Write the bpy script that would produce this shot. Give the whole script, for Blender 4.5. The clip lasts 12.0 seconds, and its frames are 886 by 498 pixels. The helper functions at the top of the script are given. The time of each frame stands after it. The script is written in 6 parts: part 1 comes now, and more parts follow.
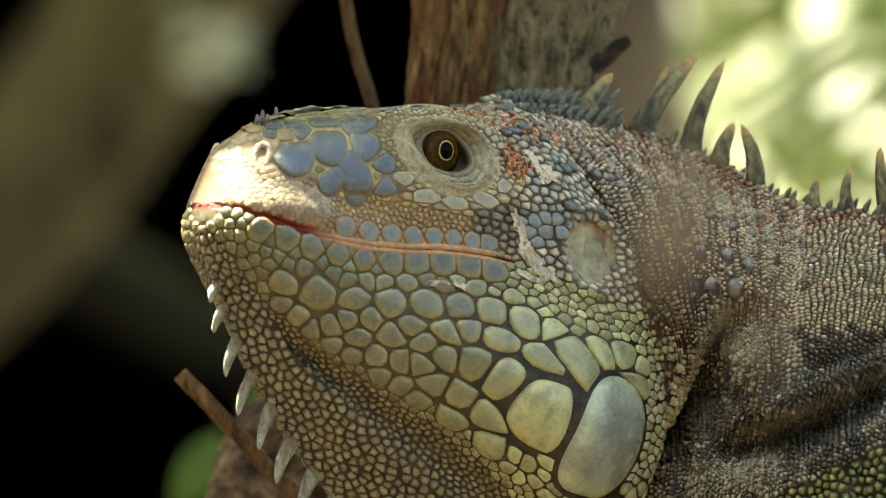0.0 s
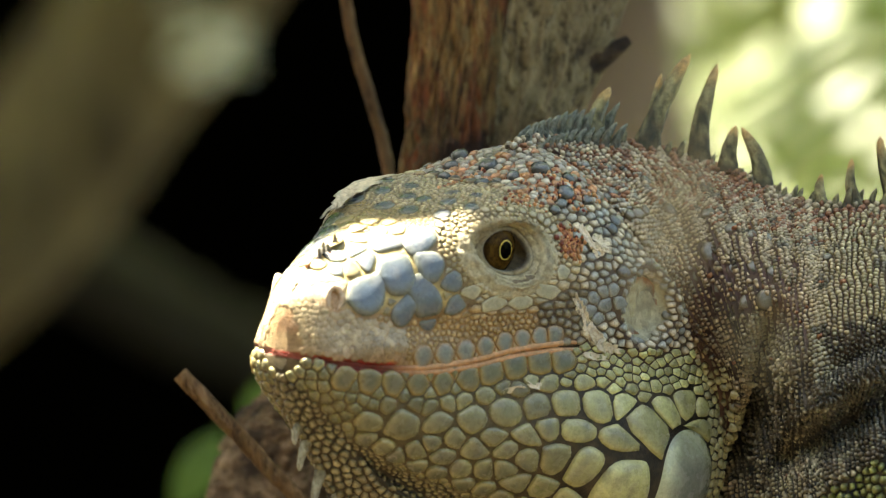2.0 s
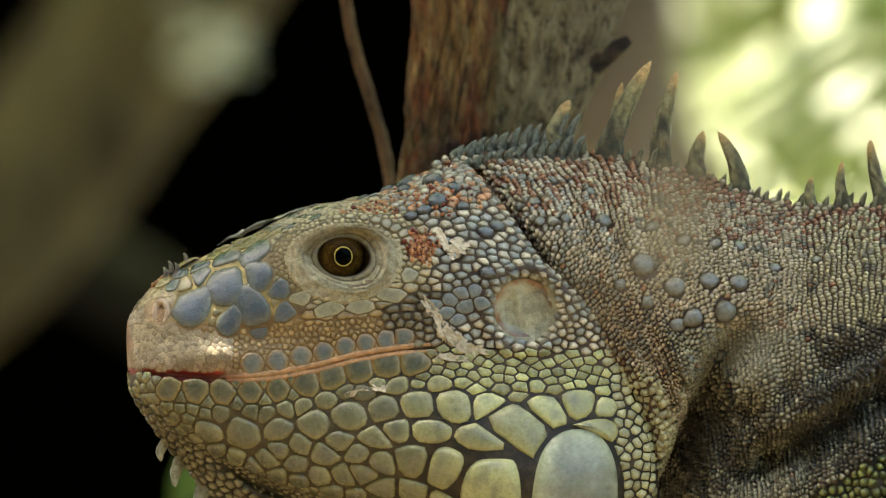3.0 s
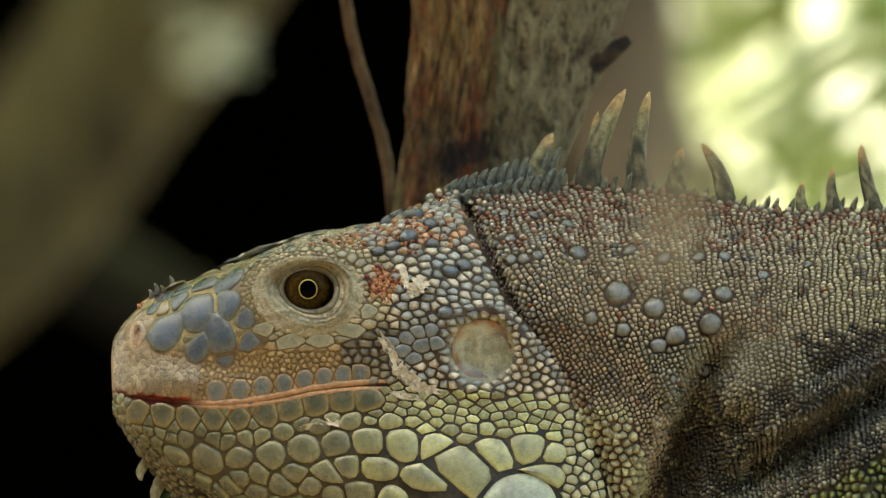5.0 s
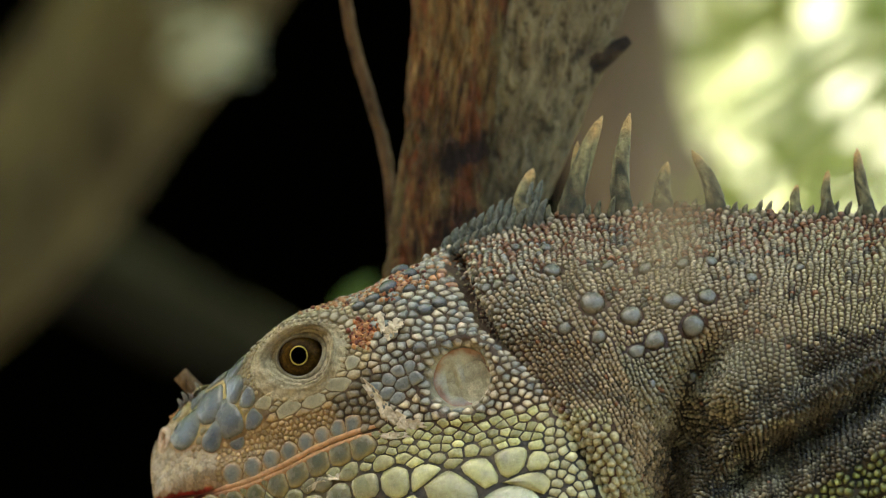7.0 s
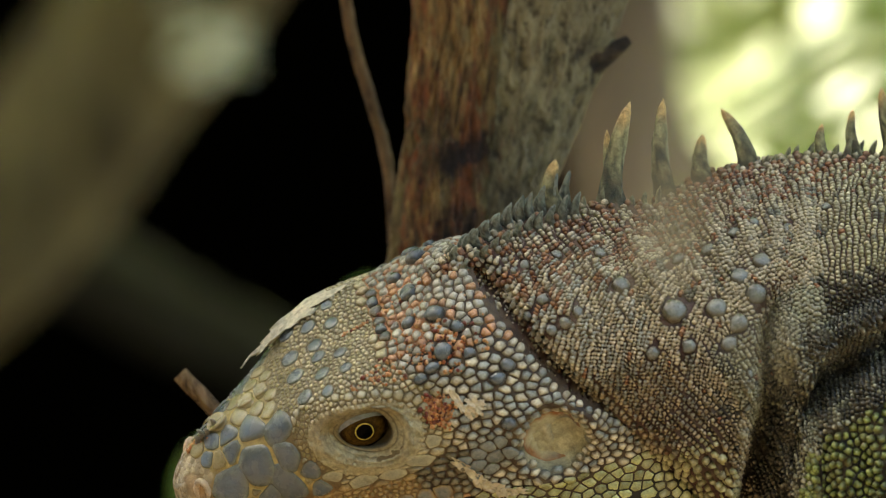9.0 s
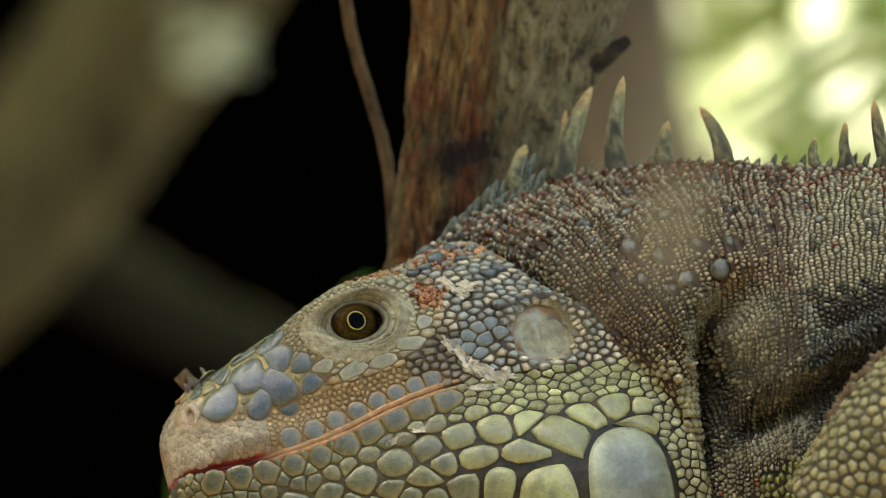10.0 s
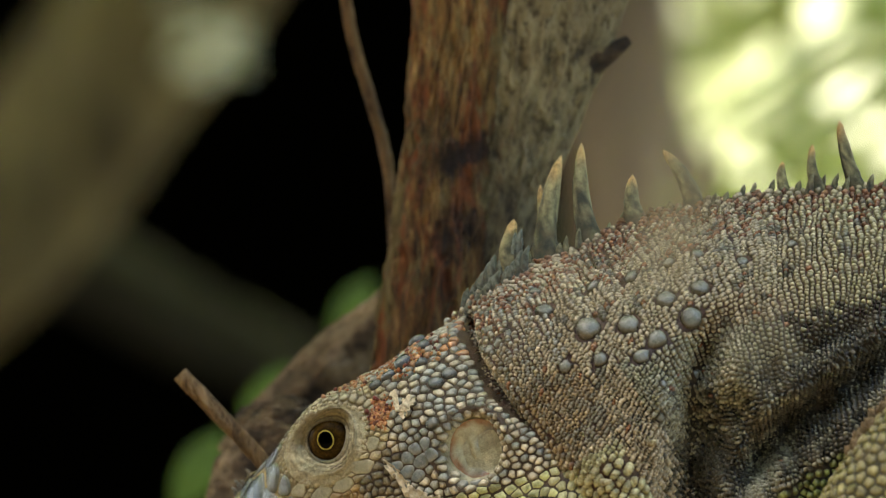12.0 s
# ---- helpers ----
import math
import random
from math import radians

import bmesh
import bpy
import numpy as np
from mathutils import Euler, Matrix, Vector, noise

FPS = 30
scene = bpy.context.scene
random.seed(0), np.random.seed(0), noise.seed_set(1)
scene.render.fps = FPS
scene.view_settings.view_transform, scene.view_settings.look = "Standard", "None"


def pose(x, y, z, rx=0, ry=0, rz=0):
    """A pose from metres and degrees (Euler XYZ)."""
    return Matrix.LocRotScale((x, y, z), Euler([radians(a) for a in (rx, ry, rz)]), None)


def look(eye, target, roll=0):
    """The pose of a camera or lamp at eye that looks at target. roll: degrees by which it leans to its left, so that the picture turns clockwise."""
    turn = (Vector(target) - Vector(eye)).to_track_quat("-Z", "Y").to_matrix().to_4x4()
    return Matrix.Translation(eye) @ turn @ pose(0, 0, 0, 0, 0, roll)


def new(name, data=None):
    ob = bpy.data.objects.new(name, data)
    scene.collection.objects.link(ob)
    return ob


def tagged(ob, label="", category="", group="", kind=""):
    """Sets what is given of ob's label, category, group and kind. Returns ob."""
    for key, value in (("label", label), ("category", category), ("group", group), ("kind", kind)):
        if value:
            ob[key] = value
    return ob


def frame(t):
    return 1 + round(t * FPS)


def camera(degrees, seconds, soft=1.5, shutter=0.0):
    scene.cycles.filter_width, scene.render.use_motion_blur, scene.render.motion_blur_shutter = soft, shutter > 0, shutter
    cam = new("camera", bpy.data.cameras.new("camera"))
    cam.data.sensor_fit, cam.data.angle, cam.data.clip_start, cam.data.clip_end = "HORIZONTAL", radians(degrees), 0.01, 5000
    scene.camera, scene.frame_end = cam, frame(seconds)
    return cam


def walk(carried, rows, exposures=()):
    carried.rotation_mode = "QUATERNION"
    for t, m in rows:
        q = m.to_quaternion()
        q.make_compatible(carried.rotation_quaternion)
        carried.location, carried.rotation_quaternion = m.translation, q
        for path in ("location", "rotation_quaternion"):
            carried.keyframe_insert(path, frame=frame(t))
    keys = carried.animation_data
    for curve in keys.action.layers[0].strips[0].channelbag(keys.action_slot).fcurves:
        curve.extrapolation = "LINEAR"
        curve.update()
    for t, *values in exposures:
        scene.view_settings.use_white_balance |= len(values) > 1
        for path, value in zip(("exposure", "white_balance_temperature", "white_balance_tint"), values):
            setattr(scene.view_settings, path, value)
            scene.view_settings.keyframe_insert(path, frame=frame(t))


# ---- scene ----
cam = camera(7.15, 12.0, soft=1.2)
cam.data.dof.use_dof = True
cam.data.dof.focus_distance = 1.58
cam.data.dof.aperture_fstop = 15.0
EYE, AIM = (0.0, -1.6, 0.6), (0.0, 0.0, 0.6)
walk(cam, [(0, look(EYE, AIM)), (12, look(EYE, AIM))], exposures=[(0, 3.66, 7650, 3), (12, 3.66, 7650, 3)])

# ---- light ----
SUN_FROM = Vector((-0.36, 0.15, 1.0)).normalized()
world = bpy.data.worlds.new("sky")
scene.world = world
world.use_nodes = True
sky = world.node_tree.nodes.new("ShaderNodeTexSky")
sky.sky_type, sky.sun_disc = "NISHITA", False
sky.sun_elevation = math.asin(SUN_FROM.z)
sky.sun_rotation = math.atan2(SUN_FROM.x, SUN_FROM.y)
sky.air_density, sky.dust_density, sky.ozone_density = 1.0, 3.0, 0.6
world.node_tree.nodes["Background"].inputs[1].default_value = 0.05
world.node_tree.links.new(sky.outputs[0], world.node_tree.nodes["Background"].inputs[0])
lamp = bpy.data.lights.new("sun", "SUN")
lamp.energy, lamp.angle, lamp.color = 5.0, radians(0.5), (1.0, 0.96, 0.90)
new("sun", lamp).matrix_world = look(SUN_FROM * 8, (0, 0, 0))

# ---- measures ----
PX = 1.6 * math.tan(radians(7.15 / 2)) / 784      # one unit of the drawing plan at the animal, in metres
RISE = 0.12                                      # eye level over the animal's foot point
BASE_Z = 0.6 - RISE


def at(u, v, d=0.0):
    """Plan units (right, down, towards the eye) to the animal's space."""
    return np.stack([(np.asarray(u, float) - 784) * PX, -np.asarray(d, float) * PX + 0 * np.asarray(u, float), (441 - np.asarray(v, float)) * PX + RISE], -1)


def lin(r, g, b, k=1.0):
    """An 8-bit colour as a linear base colour."""
    return np.array([k * (c / 255) ** 2.2 for c in (r, g, b)])


def curve(xs, ys, x):
    """Monotone cubic through (xs, ys) at x."""
    xs, ys, x = np.asarray(xs, float), np.asarray(ys, float), np.asarray(x, float)
    h, dl = np.diff(xs), np.diff(ys) / np.diff(xs)
    m = np.concatenate([[dl[0]], np.where(dl[:-1] * dl[1:] > 0, 2 * dl[:-1] * dl[1:] / (dl[:-1] + dl[1:] + 1e-12), 0), [dl[-1]]])
    i = np.clip(np.searchsorted(xs, x) - 1, 0, len(h) - 1)
    t = (x - xs[i]) / h[i]
    t = np.clip(t, -0.3, 1.3)
    return ((1 + 2 * t) * (1 - t) ** 2 * ys[i] + t * (1 - t) ** 2 * h[i] * m[i]
            + t * t * (3 - 2 * t) * ys[i + 1] + t * t * (t - 1) * h[i] * m[i + 1])


def across(rows, s):
    """Catmull-Rom through the knot rows (each an array over the stations) at s."""
    rows = np.stack(rows)
    s = np.clip(np.asarray(s, float), 0, len(rows) - 1 - 1e-9)
    i = s.astype(int)
    t, k = s - i, np.arange(rows.shape[1])
    p0, p1 = rows[np.maximum(i - 1, 0), k], rows[i, k]
    p2, p3 = rows[i + 1, k], rows[np.minimum(i + 2, len(rows) - 1), k]
    return 0.5 * (2 * p1 + (p2 - p0) * t + (2 * p0 - 5 * p1 + 4 * p2 - p3) * t * t + (3 * p1 - p0 - 3 * p2 + p3) * t ** 3)


def bump(u, v, u0, v0, ru, rv):
    return np.exp(-((u - u0) / ru) ** 2 - ((v - v0) / rv) ** 2)


def step(a, b, x):
    t = np.clip((np.asarray(x, float) - a) / (b - a), 0, 1)
    return t * t * (3 - 2 * t)


# ---- materials ----
def nodes_of(name):
    m = bpy.data.materials.new(name)
    m.use_nodes = True
    n, l = m.node_tree.nodes, m.node_tree.links
    return m, n, l, n["Principled BSDF"]


def noise_node(n, l, scale, detail=4.0, rough=0.6, space="Object", stretch=None):
    c = n.new("ShaderNodeTexCoord")
    t = n.new("ShaderNodeTexNoise")
    t.inputs["Scale"].default_value, t.inputs["Detail"].default_value, t.inputs["Roughness"].default_value = scale, detail, rough
    if stretch:
        mp = n.new("ShaderNodeMapping")
        mp.inputs["Scale"].default_value = stretch
        l.new(c.outputs[space], mp.inputs[0])
        l.new(mp.outputs[0], t.inputs["Vector"])
    else:
        l.new(c.outputs[space], t.inputs["Vector"])
    return t


def ramp(n, l, source, stops):
    r = n.new("ShaderNodeValToRGB")
    e = r.color_ramp.elements
    while len(e) < len(stops):
        e.new(0.5)
    for k, (p, c) in zip(e, stops):
        k.position, k.color = p, (*c, 1)
    l.new(source, r.inputs[0])
    return r


def mixed(n, l, kind, factor, a, b):
    x = n.new("ShaderNodeMix")
    x.data_type, x.blend_type = "RGBA", kind
    if isinstance(factor, float):
        x.inputs[0].default_value = factor
    else:
        l.new(factor, x.inputs[0])
    for sock, val in ((x.inputs[6], a), (x.inputs[7], b)):
        if isinstance(val, tuple):
            sock.default_value = (*val, 1)
        else:
            l.new(val, sock)
    return x.outputs[2]


def bumped(n, l, p, source, strength, distance):
    b = n.new("ShaderNodeBump")
    b.inputs["Strength"].default_value, b.inputs["Distance"].default_value = strength, distance
    l.new(source, b.inputs["Height"])
    l.new(b.outputs[0], p.inputs["Normal"])


def pigment_material(name, rough, island=0.25, relief=0.35, dirt=0.5, coat=0.0, mottle=0.8, grained=0.8):
    """Skin whose colour lies in the pigment attribute, with grain, dust and wear."""
    m, n, l, p = nodes_of(name)
    a = n.new("ShaderNodeAttribute")
    a.attribute_name = "pigment"
    g = n.new("ShaderNodeNewGeometry")
    fine = noise_node(n, l, 2600, 5, 0.65)
    wide = noise_node(n, l, 260, 4, 0.6)
    vary = ramp(n, l, g.outputs["Random Per Island"], [(0, (1 - island,) * 3), (1, (1 + island * 0.6,) * 3)])
    c = mixed(n, l, "MULTIPLY", 1.0, a.outputs["Color"], vary.outputs[0])
    grain = ramp(n, l, fine.outputs[0], [(0.3, (0.72, 0.72, 0.70)), (0.7, (1.15, 1.13, 1.1))])
    c = mixed(n, l, "MULTIPLY", grained, c, grain.outputs[0])
    middle = noise_node(n, l, 800, 6, 0.7)
    blot = ramp(n, l, middle.outputs[0], [(0.32, (0.52, 0.50, 0.46)), (0.5, (0.98, 0.97, 0.95)), (0.68, (1.32, 1.3, 1.24))])
    c = mixed(n, l, "MULTIPLY", mottle, c, blot.outputs[0])
    dust = ramp(n, l, wide.outputs[0], [(0.45, (0, 0, 0)), (0.72, (dirt,) * 3)])
    c = mixed(n, l, "MIX", dust.outputs[0], c, tuple(lin(150, 128, 95, 0.8)))
    l.new(c, p.inputs["Base Color"])
    rr = ramp(n, l, wide.outputs[0], [(0.3, (rough - 0.1,) * 3), (0.75, (rough + 0.2,) * 3)])
    l.new(rr.outputs[0], p.inputs["Roughness"])
    p.inputs["Subsurface Weight"].default_value = 0.0
    p.inputs["Coat Weight"].default_value = coat
    both = n.new("ShaderNodeMath")
    both.operation = "ADD"
    l.new(fine.outputs[0], both.inputs[0])
    l.new(middle.outputs[0], both.inputs[1])
    bumped(n, l, p, both.outputs[0], relief, 0.0005)
    return m


def plain(name, color, rough=0.6, metal=0.0, scale=300.0, spread=0.3, relief=0.2, depth=0.0005, space="Object"):
    m, n, l, p = nodes_of(name)
    t = noise_node(n, l, scale, 5, 0.6, space)
    w = noise_node(n, l, scale * 0.13, 3, 0.5, space)
    c = np.array(color)
    r = ramp(n, l, t.outputs[0], [(0.3, tuple(c * (1 - spread))), (0.7, tuple(np.minimum(c * (1 + spread), 1)))])
    r2 = ramp(n, l, w.outputs[0], [(0.35, (0.75, 0.75, 0.75)), (0.7, (1.15, 1.12, 1.08))])
    l.new(mixed(n, l, "MULTIPLY", 0.8, r.outputs[0], r2.outputs[0]), p.inputs["Base Color"])
    p.inputs["Roughness"].default_value, p.inputs["Metallic"].default_value = rough, metal
    bumped(n, l, p, t.outputs[0], relief, depth)
    return m


SCALE_MAT = pigment_material("scale_horn", 0.24, 0.34, 0.3, 0.3)
PLATE_MAT = pigment_material("plate_horn", 0.22, 0.16, 0.35, 0.2, 0.4, 0.5, 0.45)
SKIN_MAT = pigment_material("reptile_skin", 0.44, 0.0, 0.5, 0.35)
LID_MAT = pigment_material("eyelid_skin", 0.45, 0.0, 1.0, 0.3, 0.0, 1.0)
CREST_MAT = pigment_material("crest_horn", 0.5, 0.12, 0.9, 0.35, 0.0, 1.0)
FLESH_MAT = plain("mouth_flesh", lin(196, 92, 88, 0.9), 0.3, 0, 900, 0.2, 0.2, 0.0002)
GULLET_MAT = plain("gullet", lin(120, 62, 54, 0.9), 0.4, 0, 700, 0.3, 0.3, 0.0003)
SHED_MAT = plain("shed_skin", lin(206, 192, 166, 0.95), 0.55, 0, 1200, 0.25, 0.5, 0.0003)
BROW_SHED = plain("brow_shed_skin", lin(188, 178, 154), 0.6, 0, 700, 0.4, 0.8, 0.0004)
CRUST_MAT = plain("orange_crust", lin(180, 118, 76, 0.9), 0.8, 0, 1500, 0.55, 1.0, 0.0008)
NOSE_MAT = plain("nostril_dark", lin(48, 30, 26), 0.6, 0, 900, 0.3)


# ---- mesh helpers ----
def mesh_of(name, verts, faces, material, colors=None, smooth=True):
    me = bpy.data.meshes.new(name)
    me.from_pydata([tuple(map(float, p)) for p in verts], [], faces)
    me.materials.append(material)
    if smooth:
        me.polygons.foreach_set("use_smooth", [True] * len(me.polygons))
    if colors is not None:
        a = me.attributes.new("pigment", "FLOAT_COLOR", "POINT")
        a.data.foreach_set("color", np.column_stack([colors, np.ones(len(colors))]).astype(np.float32).ravel())
    me.update()
    return me


def part(name, me, parent, label="", pivot=None, kind=""):
    ob = new(name, me)
    ob.parent = parent
    if label or kind:
        tagged(ob, label=label, kind=kind)
    return ob


def shifted(verts, c):
    return np.asarray(verts) - np.asarray(c)


class Heap:
    """Collects the pieces of one mesh."""

    def __init__(self):
        self.v, self.f, self.c, self.n = [], [], [], 0

    def add(self, v, f, c):
        self.v.append(v)
        self.f += [tuple(i + self.n for i in q) for q in f]
        self.c.append(c)
        self.n += len(v)

    def mesh(self, name, material, pivot, smooth=True):
        return mesh_of(name, shifted(np.concatenate(self.v), pivot), self.f, material, np.concatenate(self.c), smooth)


def mirror(v, f):
    return v * np.array([1, -1, 1]), [tuple(reversed(q)) for q in f]


# ---- scales ----
def grow_seeds(surface, lo, hi, radius, count, fixed, rng, stretch=None):
    """Dart throwing on surface(a, s): seeds (a, s, r, fixed?) at least about a radius apart, largest first."""
    a, s = rng.uniform(lo[0], hi[0], count), rng.uniform(lo[1], hi[1], count)
    p = surface(a, s)
    r = radius(a, s, p)
    long_ = np.ones(count) if stretch is None else stretch(a, s, p)
    keep = r > 0
    a, s, p, r, long_ = a[keep], s[keep], p[keep], r[keep], long_[keep]
    order = np.argsort(-np.round(r / PX / 3) + rng.uniform(0, 0.9, len(r)), kind="stable")
    cell = 26 * PX
    grid, big, out = {}, [], []

    def put(i, pos, rad, tag):
        if rad > 24 * PX:
            big.append((pos, rad))
        else:
            grid.setdefault(tuple((pos // cell).astype(int)), []).append((pos[0], pos[1], pos[2], rad))
        out.append((i[0], i[1], rad, tag))

    for (fa, fs, fr, tag) in fixed:
        put((fa, fs), surface(np.array([fa]), np.array([fs]))[0], fr * PX, tag)
    for k in order:
        x, y, z = p[k]
        rk, lk = r[k], 1 / long_[k] ** 2
        ok = True
        for pos, rad in big:
            if (pos[0] - x) ** 2 * lk + (pos[1] - y) ** 2 + (pos[2] - z) ** 2 < (rad + rk) ** 2 * 0.93:
                ok = False
                break
        if not ok:
            continue
        i, j, h = int(x // cell), int(y // cell), int(z // cell)
        for di in (-1, 0, 1):
            for dj in (-1, 0, 1):
                for dh in (-1, 0, 1):
                    for q in grid.get((i + di, j + dj, h + dh), ()):
                        if (q[0] - x) ** 2 * lk + (q[1] - y) ** 2 + (q[2] - z) ** 2 < (q[3] + rk) ** 2 * 0.80:
                            ok = False
                            break
                    if not ok:
                        break
                if not ok:
                    break
            if not ok:
                break
        if ok:
            put((a[k], s[k]), p[k], rk, None)
    return out


def cells(surface, seeds, eps, stretch=None):
    """Power-diagram cells of the seeds in their tangent planes: position, frame, polygon."""
    a = np.array([q[0] for q in seeds])
    s = np.array([q[1] for q in seeds])
    r = np.array([q[2] for q in seeds])
    p = surface(a, s)
    long_ = np.ones(len(a)) if stretch is None else stretch(a, s, p)
    da = surface(a + eps[0], s) - surface(a - eps[0], s)
    ds = surface(a, s + eps[1]) - surface(a, s - eps[1])
    nrm = np.cross(ds, da)
    nrm /= np.linalg.norm(nrm, axis=1, keepdims=True) + 1e-12
    ex = da / (np.linalg.norm(da, axis=1, keepdims=True) + 1e-12)
    ey = np.cross(nrm, ex)
    ex = np.cross(ey, nrm)
    out = []
    size = 60 * PX
    box = {}
    for i, q in enumerate((p // size).astype(int)):
        box.setdefault(tuple(q), []).append(i)
    bigs = [i for i in range(len(r)) if r[i] > 28 * PX]
    base = np.arange(14) / 14 * 2 * math.pi
    for i in range(len(r)):
        q = (p[i] // size).astype(int)
        near = [j for x in (-1, 0, 1) for y in (-1, 0, 1) for z in (-1, 0, 1) for j in box.get((q[0] + x, q[1] + y, q[2] + z), ())]
        if r[i] > 28 * PX:
            near = list(range(len(r)))
        near = np.array(list(set(near) | set(bigs)))
        off = p[near] - p[i]
        dist = np.linalg.norm(off, axis=1)
        sel = (dist < 2.6 * (r[near] + r[i])) & (near != i)
        near, off = near[sel], off[sel]
        w = np.stack([off @ ex[i] / long_[i], off @ ey[i]], 1)
        dd = (w * w).sum(1)
        order = np.argsort(dd)
        far = (1.85 if seeds[i][3] in ("jowl", "plate", "upper_lip", "lower_lip") else 1.5) * r[i]
        poly = [(far * math.cos(t), far * math.sin(t)) for t in base]
        for k in order[:26]:
            wx, wy, d2 = w[k, 0], w[k, 1], dd[k]
            lim = (d2 + r[i] ** 2 - r[near[k]] ** 2) * 0.5
            if lim / math.sqrt(d2 + 1e-18) > far:
                continue
            res, m = [], len(poly)
            for e in range(m):
                ax, ay = poly[e]
                bx, by = poly[(e + 1) % m]
                fa, fb = ax * wx + ay * wy - lim, bx * wx + by * wy - lim
                if fa <= 0:
                    res.append((ax, ay))
                if fa * fb < 0:
                    t = fa / (fa - fb)
                    res.append((ax + t * (bx - ax), ay + t * (by - ay)))
            poly = res
            if len(poly) < 3:
                break
        if len(poly) >= 3:
            out.append((i, p[i], ex[i], ey[i], nrm[i], np.array(poly) * [long_[i], 1]))
    return out


def scale_shape(cell, r, height, gap, rim, mid, fine, keel=0.0, tip=(0.0, 0.0), corner=0.24):
    """One horny scale on its cell: an inset, domed plate. Returns verts, faces, colours."""
    _, pos, ex, ey, n, poly = cell
    c = poly.mean(0)
    q = poly - c
    ln = np.linalg.norm(q, axis=1, keepdims=True)
    # drop doubled corners
    keep = np.linalg.norm(q - np.roll(q, 1, 0), axis=1) > 0.12 * r
    if keep.sum() >= 4:
        q, ln = q[keep], ln[keep]
    q = q * np.maximum(1 - gap / np.maximum(ln, 1e-9), 0.55)
    if fine:
        for _ in range(2 if r > 40 * PX else 1):
            nxt = np.roll(q, -1, 0)
            q = np.stack([(1 - corner) * q + corner * nxt, corner * q + (1 - corner) * nxt], 1).reshape(-1, 2)
        rings = [(1.0, -0.7), (0.975, 0.2), (0.9, 0.56), (0.7, 0.84), (0.36, 0.97)]
    else:
        rings = [(1.0, -0.9), (0.84, 0.55), (0.45, 0.95)]
    m = len(q)
    V, C = [], []
    for i, (k, h) in enumerate(rings):
        w = c + q * k + np.array(tip) * r * (1 - k)
        V.append(pos + np.outer(w[:, 0], ex) + np.outer(w[:, 1], ey) + n * (h * height))
        x = step(0.98, 0.5, k)
        C.append(np.repeat((rim * (1 - x) + mid * x)[None], m, 0))
    w = c + np.array(tip) * r
    V.append((pos + w[0] * ex + w[1] * ey + n * (height * (1.03 + keel)))[None])
    C.append(mid[None])
    F = []
    for i in range(len(rings) - 1):
        for j in range(m):
            F.append((i * m + j, i * m + (j + 1) % m, (i + 1) * m + (j + 1) % m, (i + 1) * m + j))
    top, last = len(rings) * m, (len(rings) - 1) * m
    F += [(last + j, last + (j + 1) % m, top) for j in range(m)]
    return np.concatenate(V), F, np.concatenate(C)


def sheet(surface, a, s, color, drop=0.0, both=True):
    """Skin under the scales: a grid over a x s, lowered by drop, mirrored if both."""
    A, S = np.meshgrid(a, s, indexing="ij")
    p = surface(A.ravel(), S.ravel())
    ea, es = (a[-1] - a[0]) / len(a) * 0.4, (s[-1] - s[0]) / len(s) * 0.4
    nrm = np.cross(surface(A.ravel(), S.ravel() + es) - surface(A.ravel(), S.ravel() - es),
                   surface(A.ravel() + ea, S.ravel()) - surface(A.ravel() - ea, S.ravel()))
    nrm /= np.linalg.norm(nrm, axis=1, keepdims=True) + 1e-12
    p = p - nrm * drop
    p[:, 1] = np.minimum(p[:, 1], -0.00002)
    na, ns = len(a), len(s)
    f = [(i * ns + j, i * ns + j + 1, (i + 1) * ns + j + 1, (i + 1) * ns + j) for i in range(na - 1) for j in range(ns - 1)]
    return p, f, color(A.ravel(), S.ravel(), p)


# ---- the iguana ----
HEAD_PIVOT = np.array([0.0084, 0.0, 0.0997])
NECK_PIVOT = np.array([0.0416, 0.0, 0.1163])
BODY_PIVOT = np.array([0.0913, 0.0, 0.1189])
HINGE = at(850, 655)

iguana = tagged(new("iguana"), "large grey-olive iguana with a spiny crest on a branch", "iguana")
iguana.location = (0, 0, BASE_Z)

# head: knot lines over the length u, from the crown (0) by brow, side, lips (3), jowl, jaw edge, throat to the keel (7)
HU = [187, 192, 202, 225, 260, 310, 390, 480, 560, 660, 760, 860, 960, 1080]


